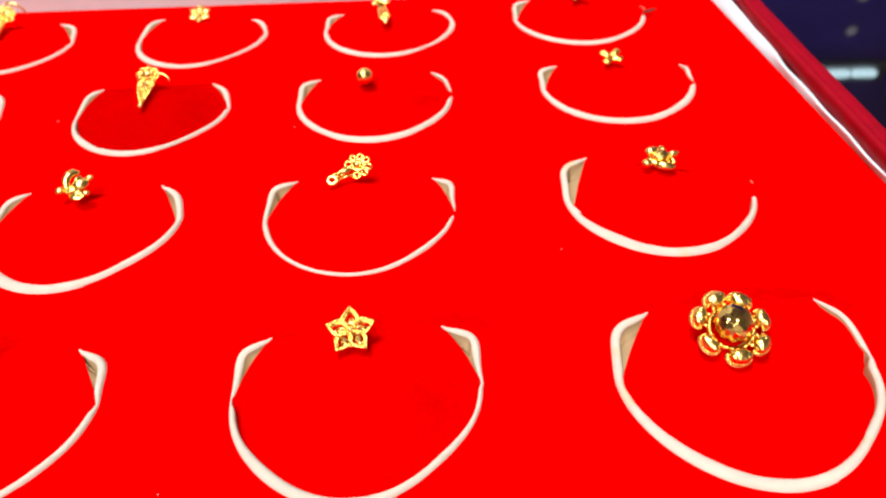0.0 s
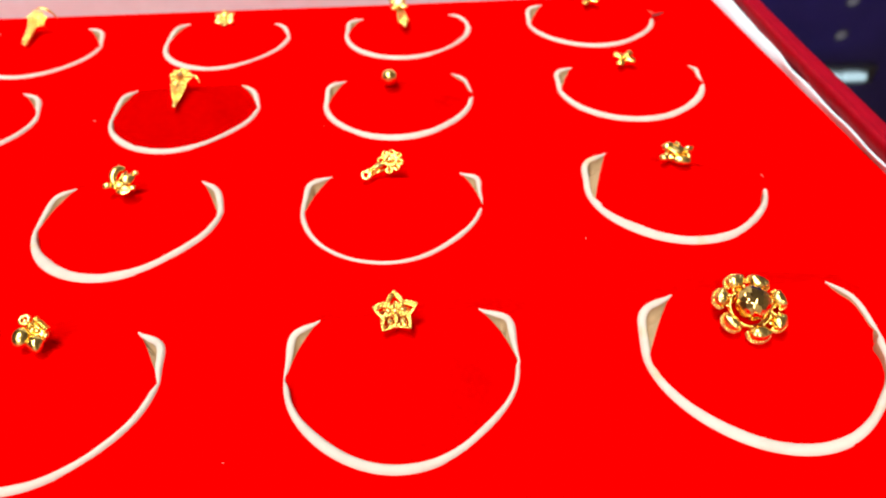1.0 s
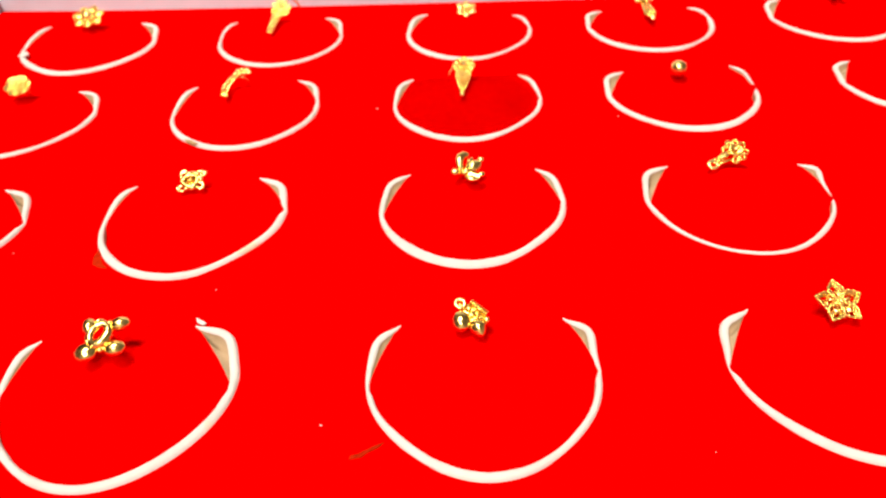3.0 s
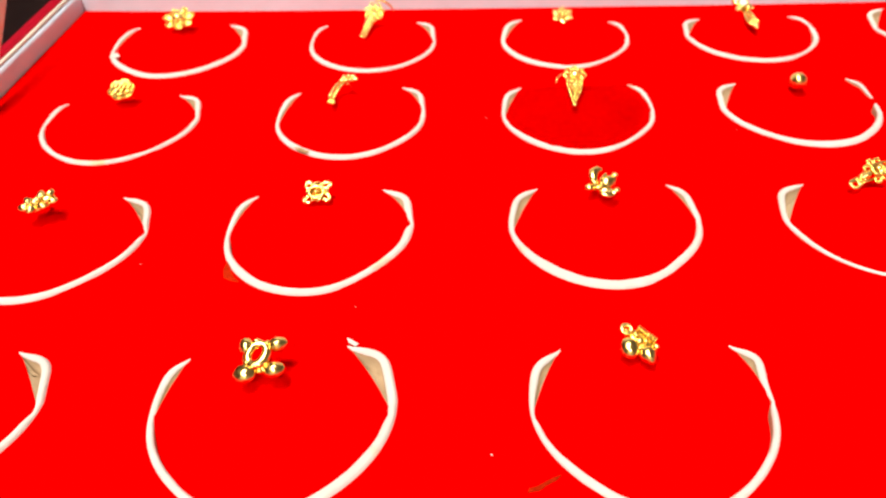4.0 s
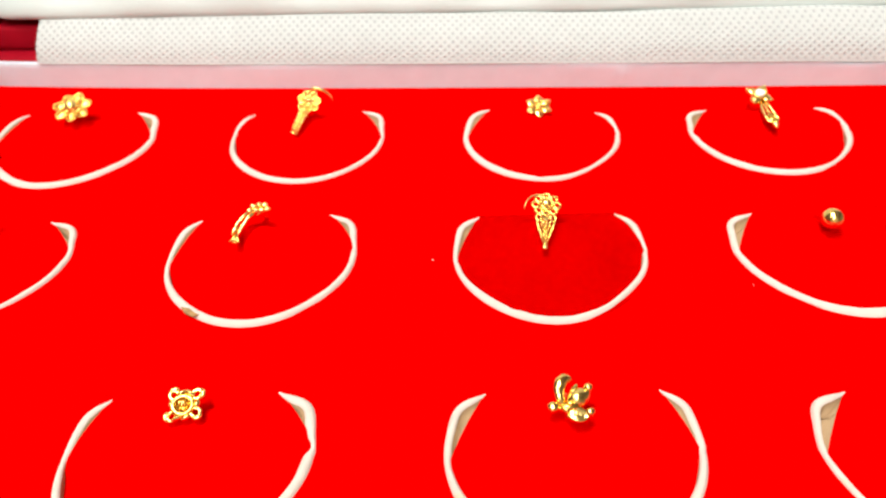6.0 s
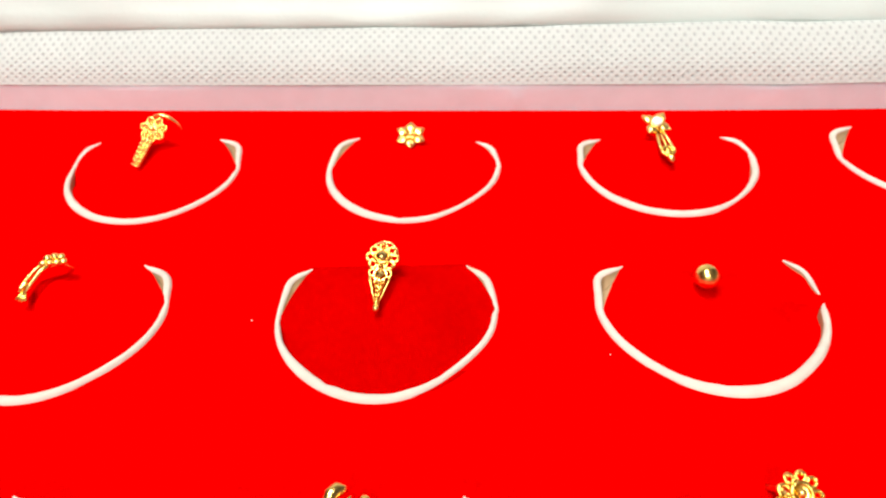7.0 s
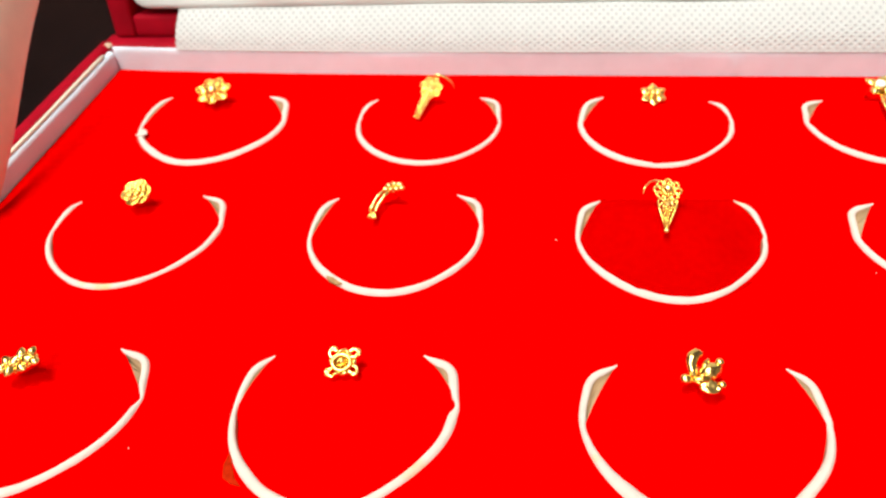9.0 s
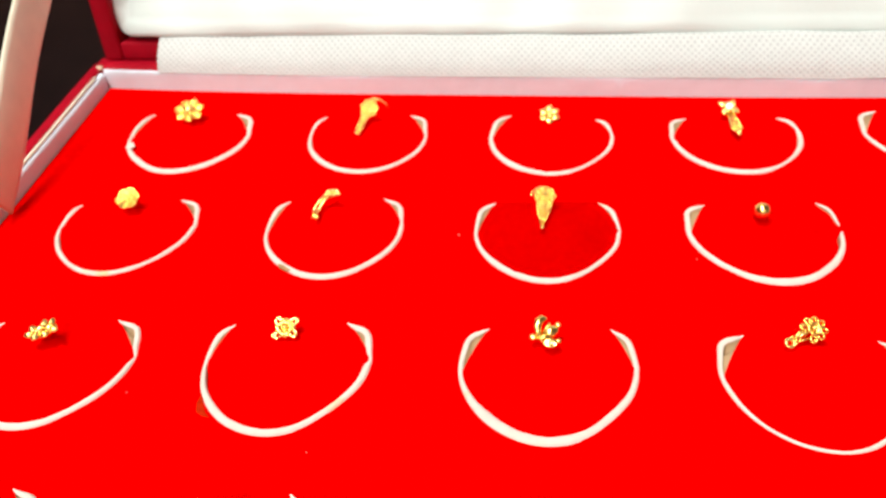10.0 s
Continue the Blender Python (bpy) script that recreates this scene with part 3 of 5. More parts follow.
def splay(y):
    """How far the right wall stands off the pad: it opens towards the back."""
    return 0.038 * (max(-0.030, min(0.034, y)) + 0.010)


for side, (a, b) in SIDES.items():
    d = (b - a).normalized()
    o = Vector((-d.y, d.x, 0))
    if (a + b).dot(o) < 0 and side in ("back", "right"):
        o = -o
    if o.dot((a + b) / 2 - (BL + BR + FR + FL) / 4) < 0:
        o = -o
    n = 60
    wall = bmesh.new()
    top = RIM[side]
    inner, outer_w = {"back": (0.0012, 0.0070), "left": (0.0011, 0.0040)}.get(side, (0.0012, 0.0041))
    prof = [(inner, BASE_Z), (inner, top - 0.0006), (inner + 0.0006, top), (outer_w - 0.0009, top + 0.0001), (outer_w - 0.0002, top - 0.0006),
            (outer_w, top - 0.0018), (outer_w + 0.0006, BASE_Z)]
    if side == "right":
        # a rolled inner edge, then the flat top
        prof[0:3] = [(0.0013, BASE_Z), (0.0012, 0.0004), (0.0008, 0.0012), (0.0004, top - 0.0007), (0.0004, top - 0.0003), (0.0006, top + 0.0001), (0.0009, top + 0.0002),
                     (0.0012, top + 0.0001), (0.0014, top - 0.0001), (0.0018, top)]
    ext = 0.0030
    path = [(a - d * ext + (b - a + d * 2 * ext) * (k / n), o) for k in range(n + 1)]
    if side == "back":
        path = [(p + Vector((0, bowed(p.x), 0)), q) for p, q in path]
    if side == "right":
        path = [(p + o * splay(p.y), q) for p, q in path]
    path = [(p + o * 0.00025 * noise.noise((p.x * 45, p.y * 45, 3)), q) for p, q in path]
    sweep(wall, prof, path)
    box_part("side_wall", wall, LEATHER, "red leatherette box side")
    # satin lining on the inner face
    lin = bmesh.new()
    rows = []
    m = 300
    for k in range(m + 1):
        p = a + (b - a) * (k / m)
        if side == "back":
            p.y += bowed(p.x)
        if side == "right":
            g = 0.5 + 0.5 * noise.noise((p.y * 70, 1.7, 0))
            ht = 0.0008 + 0.0008 * g + 0.0008 * smooth(0.0, 0.03, p.y)
            lean = 0.0003 + 0.0009 * noise.noise((p.y * 90, 8.1, 0))
        elif side == "back":
            crease = math.exp(-((p.x - 0.056) / 0.006) ** 2)
            ht = 0.0045 - 0.0005 * crease + 0.0002 * noise.noise((p.x * 60, 0, 0))
            lean = 0.0001 + 0.0004 * noise.noise((p.x * 40, 5, 0)) + 0.0002 * crease
        else:
            ht = top - 0.0007 + 0.0002 * noise.noise((p.y * 50, 3, 0))
            lean = 0.0002 + 0.0003 * noise.noise((p.y * 40, 4, 0))
        row = []
        for q, (off, z) in enumerate(((0.0001, -0.006), (0.0001, 0.0002), (0.0, 0.4 * ht), (0.0, 0.75 * ht), (0.0001, 0.95 * ht), (0.0005, ht), (0.0011, ht - 0.0001))):
            off *= 1.0 if side == "left" else 0.45
            if side == "right":
                off += (splay(p.y) + 0.0004) * min(1.0, max(z, 0.0) / ht)
            k2 = lean * min(1, max(0, z / ht)) if ht else 0
            bump = 0.0005 * math.exp(-((p.x - 0.0171) / 0.0008) ** 2 - ((z - 0.0018) / 0.0009) ** 2) if side == "back" else 0.0
            row.append(lin.verts.new(p + o * (off - max(-0.0002, k2) + 0.0001 - bump) + Vector((0, 0, z))))
        rows.append(row)
    for r1, r2 in zip(rows, rows[1:]):
        for k in range(len(r1) - 1):
            lin.faces.new((r1[k], r1[k + 1], r2[k + 1], r2[k]))
    box_part("lining", lin, LILAC, "pale lilac satin lining")
    if side == "left":
        edge = bmesh.new()
        tube(edge, [(p + o * 0.0007 + Vector((0, 0, top - 0.0004))) / MM for p, _ in path[2:-2]], 0.33)
        box_part("lining_edge", edge, CREAM, "cream folded lining edge")

b = bmesh.new()
box(b, (-0.0985, -0.123, BASE_Z), (0.1030, 0.045, BASE_Z + 0.003))
box_part("bottom", b, LEATHER, smooth=False)

# worn back left corner
b = bmesh.new()
ball(b, (-97.3, 44.6, 3.9), 1.1, squash=(1, 1, 0.55))
box_part("corner_wear", b, WORN, "scuffed rim corner showing board")

# ---- hinge cloth ----
b = bmesh.new()
uv = b.loops.layers.uv.new("weave")
rows = []
nx, ny = 1000, 52
PITCH, CLOTH_H = 0.00138, 0.0094
for j in range(ny + 1):
    v = j / ny
    row = []
    for i in range(nx + 1):
        x = -0.0823 + 0.182 * i / nx
        yb = bly + (bry - bly) * (x - blx) / (brx - blx) + bowed(x)
        p, q = (x + v * CLOTH_H) / PITCH, (x - v * CLOTH_H) / PITCH
        pat = max(0.0, 0.5 * (math.cos(2 * math.pi * p) + math.cos(2 * math.pi * q)))
        dimple = -0.00030 * pat ** 2 * min(1, 8 * v * (1 - v))
        sag = 0.0005 * noise.noise((x * 30, v * 2, 2)) + 0.0003 * noise.noise((x * 110, v, 7))
        bulge = 0.0014 * math.sin(math.pi * v)
        crease = 0.0003 * math.exp(-((x - 0.056) / 0.006) ** 2) * (1 - v)
        y = yb - 0.0002 + 0.0076 * v - bulge - dimple + sag * v
        z = 0.0044 + (0.0062 + 0.0003 * noise.noise((x * 35, 0, 4)) + 0.0006 * smooth(0.01, 0.08, x)) * v - 0.6 * crease + 0.6 * sag * math.sin(math.pi * v) + 0.0003 * noise.noise((x * 55, 3, 3)) * v
        if v > 0.93:
            z -= 0.0006 * ((v - 0.93) / 0.07) ** 2
            y += 0.0008 * ((v - 0.93) / 0.07) ** 2
        row.append((b.verts.new((x, y, z)), p, q))
    rows.append(row)
for r1, r2 in zip(rows, rows[1:]):
    for k in range(nx):
        cell = (r1[k], r1[k + 1], r2[k + 1], r2[k])
        f = b.faces.new([c[0] for c in cell])
        for l, c in zip(f.loops, cell):
            l[uv].uv = (c[1], c[2])
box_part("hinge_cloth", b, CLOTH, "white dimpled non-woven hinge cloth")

# ---- lid ----
LID = pose(0.0, 0.0441, 0.0044, 0, 0, -2.0) @ pose(0, 0, 0, -8, 0, 0)
LW0, LW1, LH, LD = -0.0968, 0.1015, 0.150, 0.011
b = bmesh.new()
box(b, (LW0 + 0.002, LD - 0.003, 0.002), (LW1 - 0.002, LD, LH - 0.002))
lid = box_part("lid", b, LEATHER, "open lid standing upright, padded with white satin", smooth=False)
lid.matrix_basis = LID
RAIL = 0.0043
for lo, hi in (((LW0, 0, 0), (LW0 + RAIL, LD, LH)), ((LW1 - RAIL, 0, 0), (LW1, LD, LH)),
               ((LW0 + RAIL, 0.0001, 0), (LW1 - RAIL, LD, 0.0041)), ((LW0 + RAIL, 0.0001, LH - RAIL), (LW1 - RAIL, LD, LH))):
    b = bmesh.new()
    box(b, lo, hi, bevel=0.0007)
    box_part("rail", b, LEATHER, "red leatherette lid rail", lid)

# satin padding: a soft cushion with rounded corners and drawn folds
b = bmesh.new()
nx, ny = 190, 110
x0, x1, z0, z1 = LW0 + RAIL - 0.0012, LW1 - RAIL - 0.0004, 0.0050, LH - RAIL - 0.0004
rows = []
for j in range(ny + 1):
    v = 1 - (1 - j / ny) ** 1.0
    v = v ** 1.6
    row = []
    for i in range(nx + 1):
        u = 0.5 - 0.5 * math.cos(math.pi * i / nx)
        x, z = x0 + (x1 - x0) * u, z0 + (z1 - z0) * v
        # pull the corners round
        ex_, ez_ = min(x - x0, x1 - x), min(z - z0, z1 - z)
        r = 0.0065
        if ex_ < r and ez_ < r:
            k = 0.22 * (1 - ex_ / r) * (1 - ez_ / r)
            x += r * k * (1 if x < 0 else -1)
            z += r * k * (1 if z < 0.05 else -1)
        near = min(ex_, ez_)
        puff = -0.0032 * (1 - math.exp(-min(ex_, z1 - z) / 0.0028)) * (1 - math.exp(-(z - z0) / 0.0003))
        fold = 0.0016 * noise.noise((x * 26 + z * 18, z * 30, 4)) + 0.0007 * noise.noise((x * 85, z * 50, 9))
        rise = z - 0.0145 - 0.075 * max(0.0, min(0.07, x + 0.09)) - 0.003 * noise.noise((x * 25, 1, 3))
        fold += 0.0014 * math.exp(-(rise / (0.0045 if rise < 0 else 0.011)) ** 2) * (0.6 + 0.8 * noise.noise((x * 20, 1, 1)))
        fold += 0.0066 * smooth(0.0042, 0.022 + 0.006 * noise.noise((x * 14, 2, 5)), z)
        wave = 0.0005 * noise.noise((x * 45, 0, 6)) + 0.00022 * noise.noise((x * 190, 0, 2))
        row.append(b.verts.new((x, 0.0022 + puff + fold * min(1, near / 0.004), z + wave * math.exp(-ez_ / 0.003))))
    rows.append(row)
for p, q in zip(rows, rows[1:]):
    for k in range(nx):
        b.faces.new((p[k], p[k + 1], q[k + 1], q[k]))
edge_loop = [v for v in rows[0]] + [r[-1] for r in rows[1:]] + rows[-1][-2::-1] + [r[0] for r in rows[-2:0:-1]]
back = [b.verts.new((v.co.x, 0.0075, v.co.z)) for v in edge_loop]
for k in range(len(back)):
    j = (k + 1) % len(back)
    b.faces.new((edge_loop[k], edge_loop[j], back[j], back[k]))
box_part("padding", b, SATIN, "puffy white satin lid padding", lid)

# ---- ribbon that stays the lid ----
b = bmesh.new()
run = Vector((-0.004, 0.836, 0.549)).normalized()
start = Vector((-0.0944, 0.0034, 0.0042)) - run * 0.007
wide = run.cross(Vector((1, 0, 0))).normalized()
wide = wide if wide.z > 0 else -wide
rows = []
for k in range(61):
    s = 0.065 * k / 60
    c = start + run * s + Vector((0.0003 * math.sin(s * 160), 0, 0))
    step = 0.0004 if s > 0.048 else 0.0
    row = []
    for j in range(9):
        f = j / 8
        off = 0.0090 * f * (1.0 + 0.25 * math.exp(-s / 0.006))
        p = c + wide * off + Vector((0.0006 * math.sin(math.pi * f) + step, 0, 0))
        row.append(p)
    rows.append(row)
vs = [[b.verts.new(p) for p in r] for r in rows]
vt = [[b.verts.new(p + Vector((-0.0004, 0, 0))) for p in r] for r in rows]
for g in (vs, vt):
    for p, q in zip(g, g[1:]):
        for j in range(8):
            b.faces.new((p[j], p[j + 1], q[j + 1], q[j]))
for k in range(60):
    for j in (0, 8):
        b.faces.new((vs[k][j], vs[k + 1][j], vt[k + 1][j], vt[k][j]))
for k in (0, 60):
    for j in range(8):
        b.faces.new((vs[k][j], vs[k][j + 1], vt[k][j + 1], vt[k][j]))
box_part("lid_ribbon", b, CREAM, "cream satin ribbon staying the lid")

# ---- nose pins ----


class Pin:
    """A gold pin: an Empty on the pad, its head leaning towards the front by tilt and turned by spin."""

    def __init__(self, x, y, height, tilt, spin, label, scale=1.0, root=(0, 3.0)):
        self.e = empty("nose_pin", pose(x * MM, y * MM, 0))
        tagged(self.e, label, "nose pin", "gold nose pins on the pad")
        self.m = S @ Matrix.Translation((0, 0, height)) @ Matrix.Rotation(radians(tilt), 4, "X") @ Matrix.Rotation(radians(spin), 4, "Z") @ Matrix.Scale(scale, 4)
        b = bmesh.new()
        tube(b, [(*root, -1.5), (root[0], root[1] * 0.95, 0.3 * height), (root[0] * 0.6, root[1] * 0.45, 0.8 * height), (0, 0, height)], 0.26, S)
        part("post", b, GOLD, self.e)

    def bead_row(self, pts, r, material=None):
        for c in pts:
            self.add("bead", lambda b, m, c=c: ball(b, c, r, 9, m), material)

    def add(self, name, build, material=None, label="", smooth=True):
        b = bmesh.new()
        build(b, self.m)
        return part(name, b, material or GOLD, self.e, label, smooth)


def beads(b, m, pts, r):
    for p in pts:
        ball(b, p, r, 9, m)


def ring_pts(n, r, z=0.0, start=0.0):
    return [(r * math.cos(start + 2 * math.pi * k / n), r * math.sin(start + 2 * math.pi * k / n), z) for k in range(n)]


def hook(p, x, y, span, z, r=0.2, drop=1.2, arch=0.30):
    pts = []
    for k in range(13):
        t = math.pi * k / 12
        pts.append((x - span * math.cos(t), y + arch * span * math.sin(t), z + 0.5 * math.sin(t) - drop * (k / 12) ** 2))
    p.add("hook", lambda b, m: tube(b, pts, [r * (1.25 - 0.6 * abs(k - 6) / 6) for k in range(13)], m))


def leaf(b, m, cx, cy, rx, ry, turn=0.0, z=0.0, th=0.5, fold=0.35, curl=0.3, point=0.5, blunt=2):
    """A polished leaf with a raised crease along its middle and an edge that curls up; blunt > 2 squares its ends."""
    k = m @ Matrix.Translation((cx, cy, z)) @ Matrix.Rotation(turn, 4, "Z")
    n, rows = 9, []
    for i in range(n + 1):
        u = -1 + 2 * i / n
        w = ry * max(0.0, 1 - abs(u) ** blunt) ** (1 / blunt) * (1 - point * 0.5 * max(0.0, u)) + 0.02
        top, low = [], []
        for j in range(9):
            v = -1 + j / 4
            h = th * (1 - 0.75 * u * u) * math.sqrt(max(0.0, 1 - 0.92 * v * v)) + fold * (0.5 - abs(v)) * (1 - u * u) + curl * u * u * max(0.0, u)
            top.append(b.verts.new(k @ Vector((rx * u, w * v, h))))
            low.append(b.verts.new(k @ Vector((rx * u * 0.96, w * v * 0.92, -0.35 * th + curl * u * u * max(0.0, u)))))
        rows.append(top + low[::-1])
    for a, c in zip(rows, rows[1:]):
        for j in range(18):
            b.faces.new((a[j], a[(j + 1) % 18], c[(j + 1) % 18], c[j]))
    b.faces.new(rows[0][::-1])
    b.faces.new(rows[-1])


def beaded(b, m, pts, r):
    """A fine wire with a bead on every second of its points."""
    wire(b, pts, r * 0.75, m, 6)
    for c in pts[::2]:
        ball(b, c, r * 1.2, 7, m)


def star_pin(x, y):
    p = Pin(x, y, 4.1, 22, 2, "gold five-petal open filigree star nose pin", 0.93)
    for k in range(5):
        a = math.pi / 2 + 2 * math.pi * k / 5
        c, s = math.cos(a), math.sin(a)

        def petal(b, m, a=a, c=c, s=s):
            # two beaded rims, the inner one deeper, open to the pad below
            beaded(b, m, loop_pts(1.40 * c, 1.40 * s, 1.12, 0.84, a, 28, 0.28, 0.75), 0.15)
            wire(b, loop_pts(1.36 * c, 1.36 * s, 0.96, 0.68, a, 22, 0.05, 0.75), 0.14, m)
            wire(b, loop_pts(1.34 * c, 1.34 * s, 0.90, 0.62, a, 22, -0.25, 0.75), 0.12, m)
        p.add("petal", petal, GOLD_SATIN)
        p.add("petal_floor", lambda b, m, a=a, c=c, s=s: lens(b, 1.30 * c, 1.30 * s, 0.62, 0.42, 0.25, a, m, -0.85, 0.75, 18, 1.8), GOLD_POLISHED)
        if k in (2, 3):
            p.add("stud", lambda b, m, c=c, s=s, a=a: facet(b, (1.22 * c, 1.22 * s, 0.15), 0.36, m, (1, 1, 0.7), 1), GOLD, "bright faceted stud", smooth=False)
        else:
            p.add("rib", lambda b, m, c=c, s=s: tube(b, [(0.35 * c, 0.35 * s, 0.3), (0.9 * c, 0.9 * s, 0.34), (1.45 * c, 1.45 * s, 0.12)], [0.1, 0.16, 0.13], m))
        a2 = a + math.pi / 5
        for q, rad in ((1.05, 0.15), (1.32, 0.18), (1.62, 0.26 if k in (1, 2) else 0.14)):
            p.add("bead", lambda b, m, a2=a2, q=q, rad=rad: ball(b, (q * math.cos(a2), q * math.sin(a2), -0.05), rad, 9, m))
    p.add("centre", lambda b, m: (ball(b, (0, 0, 0.42), 0.30, 12, m), wire(b, loop_pts(0, 0, 0.36, 0.36, 0, 16, 0.2), 0.10, m)))


def hammered(b, m):
    """A dome beaten into small flat facets."""
    rnd = random.Random(11)
    marks = []
    for k in range(110):
        z = 1 - 2 * (k + 0.5) / 110
        t = k * 2.39996 + rnd.uniform(-0.12, 0.12)
        c = Vector((math.sqrt(1 - z * z) * math.cos(t), math.sqrt(1 - z * z) * math.sin(t), z))
        marks.append((c, (c + Vector((rnd.gauss(0, 0.07), rnd.gauss(0, 0.07), rnd.gauss(0, 0.07)))).normalized()))
    bmesh.ops.create_icosphere(b, subdivisions=5, radius=1)
    for v in b.verts:
        d = v.co.normalized()
        c, n = max(marks, key=lambda q: q[0].dot(d))
        v.co = m @ (Vector((0.22, 0.42, 0.30)) + 1.84 * Matrix.Diagonal((1, 1, 0.82)) @ (d * 0.985 * n.dot(c) / n.dot(d)))


def big_flower_pin(x, y):
    p = Pin(x, y, 4.0, 26, 0, "large gold flower nose pin with hammered dome centre", 0.97)
    p.add("dome", lambda b, m: hammered(b, m), GOLD_POLISHED, "faceted hammered dome", smooth=False)
    p.add("collar", lambda b, m: (beaded(b, m, loop_pts(0.1, 0.1, 2.15, 2.15, 0, 44, -0.30), 0.17), wire(b, loop_pts(0.1, 0.1, 2.12, 2.12, 0, 40, -0.62), 0.26, m),
                                  wire(b, loop_pts(0.1, 0.1, 1.9, 1.9, 0, 40, -0.95), 0.22, m)), GOLD_SATIN)
    for deg, r, size in ((109, 3.1, 1.0), (62, 3.0, 1.03), (12, 3.15, 0.95), (-36, 3.05, 0.97), (-87, 2.85, 1.08), (-149, 2.8, 0.98), (156, 3.1, 0.98)):
        a = radians(deg)
        c, s = math.cos(a), math.sin(a)

        def petal(b, m, a=a, c=c, s=s, r=r, size=size):
            # a hammered kidney shell in a beaded rim
            k = m @ Matrix.Translation((r * c, r * s, 0)) @ Matrix.Rotation(a, 4, "Z") @ Matrix.Scale(size, 4)
            ball(b, (0, 0, 0), 1, 18, k, (0.80, 1.04, 0.74))
            for ang in (-1.0, -0.3, 0.35, 1.0):
                ball(b, (0.26 * math.cos(ang), 0.66 * math.sin(ang), 0.36), 0.40, 10, k, (1, 1.1, 0.8))
            rim = [(0.84 * math.cos(t), 1.10 * math.sin(t), -0.12) for t in [math.pi * (q / 13 - 0.5) * 1.25 for q in range(14)]]
            for q in rim:
                ball(b, q, 0.15, 7, k)
            tube(b, [(q[0] * 1.02, q[1] * 1.02, -0.42) for q in rim], 0.15, k, 7)
        p.add("petal", petal)
        for off in (-0.24, 0.02, 0.26):
            p.add("bead", lambda b, m, t=a + off: ball(b, (2.42 * math.cos(t), 2.42 * math.sin(t), -0.08), 0.24, 8, m))


def spray_pin(x, y):
    """A flower head with a short tapering tail that ends in a loop."""
    p = Pin(x, y, 4.1, 28, 30, "gold filigree flower nose pin with looped tail", 1.05)
    p.add("cup", lambda b, m: (lens(b, 0.9, 0, 0.85, 0.85, 0.25, 0, m, 0.0, 0, 20, 1.5), wire(b, loop_pts(0.9, 0, 0.74, 0.74, 0, 22, 0.22), 0.19, m)), GOLD_SATIN)
    p.add("centre", lambda b, m: ball(b, (0.8, 0.05, 0.42), 0.36, 12, m))
    for deg, r, size in ((8, 1.22, 0.36), (50, 1.18, 0.38), (92, 1.25, 0.33), (138, 1.2, 0.42), (-38, 1.2, 0.36), (-82, 1.15, 0.38), (-130, 1.3, 0.42)):
        c, s = math.cos(radians(deg)), math.sin(radians(deg))
        p.add("petal", lambda b, m, c=c, s=s, r=r, size=size: (wire(b, loop_pts(0.9 + r * c, r * s, size, size * 0.9, math.atan2(s, c), 14, 0.0), 0.16, m),
                                                               ball(b, (0.9 + (r + 0.25) * c, (r + 0.25) * s, 0.22), 0.19, 8, m)), GOLD_SATIN)
    p.add("leaf", lambda b, m: leaf(b, m, -0.85, 0.12, 0.85, 0.40, math.pi, 0.2, 0.35, 0.2, 0.0))
    p.add("tail", lambda b, m: (tube(b, [(-0.2, 0.62, 0), (-1.1, 0.50, 0.05), (-2.2, 0.22, 0)], [0.17, 0.18, 0.16], m),
                                tube(b, [(-0.2, -0.62, 0), (-1.1, -0.48, 0.05), (-2.2, -0.22, 0)], [0.17, 0.18, 0.16], m)), GOLD_SATIN)
    p.bead_row([(-1.5, -0.2, 0.25), (-1.7, 0.28, 0.2), (-2.0, -0.05, 0.25), (-2.15, 0.45, 0.1), (-2.2, -0.42, 0.1)], 0.23, GOLD_SATIN)
    p.add("loop", lambda b, m: wire(b, loop_pts(-2.72, 0, 0.50, 0.50, 0, 20, 0), 0.25, m, 9))


def bead_cross_pin(x, y):
    p = Pin(x, y, 4.0, 20, 0, "gold square nose pin of clustered polished lobes", 1.05)
    p.add("backing", lambda b, m: lens(b, 0.1, 0.0, 1.55, 1.25, 0.35, -0.2, m, -0.25), GOLD_SATIN)
    p.add("centre", lambda b, m: (facet(b, (0.0, 0.25, 0.4), 0.85, m, (1.15, 0.85, 0.65), 2), facet(b, (0.55, 0.45, 0.35), 0.5, m, (1, 0.9, 0.7), 1)), GOLD, smooth=False)
    p.add("leaf", lambda b, m: leaf(b, m, 0.35, -1.1, 1.25, 0.66, -0.26, 0.15, 0.5, 0.25, 0.0, 0.1))
    p.add("leaf", lambda b, m: leaf(b, m, -0.85, 1.1, 0.85, 0.66, 0.35, 0.2, 0.45, 0.3, 0.15, 0.3))
    p.add("leaf", lambda b, m: leaf(b, m, 0.45, 1.25, 0.55, 0.50, 1.9, 0.1, 0.4, 0.3, 0.15, 0.4))
    p.add("leaf", lambda b, m: leaf(b, m, 1.6, 0.5, 0.78, 0.52, 0.25, 0.1, 0.5, 0.3, 0.1, 0.4))
    p.add("lobe", lambda b, m: (ball(b, (-1.7, -0.6, 0.15), 0.62, 14, m, (1.1, 0.9, 0.8)), ball(b, (-1.35, -0.35, 0.45), 0.3, 10, m)))
    p.add("lobe", lambda b, m: ball(b, (1.35, -0.45, 0.1), 0.5, 12, m, (0.7, 1.2, 0.8), 0.2))


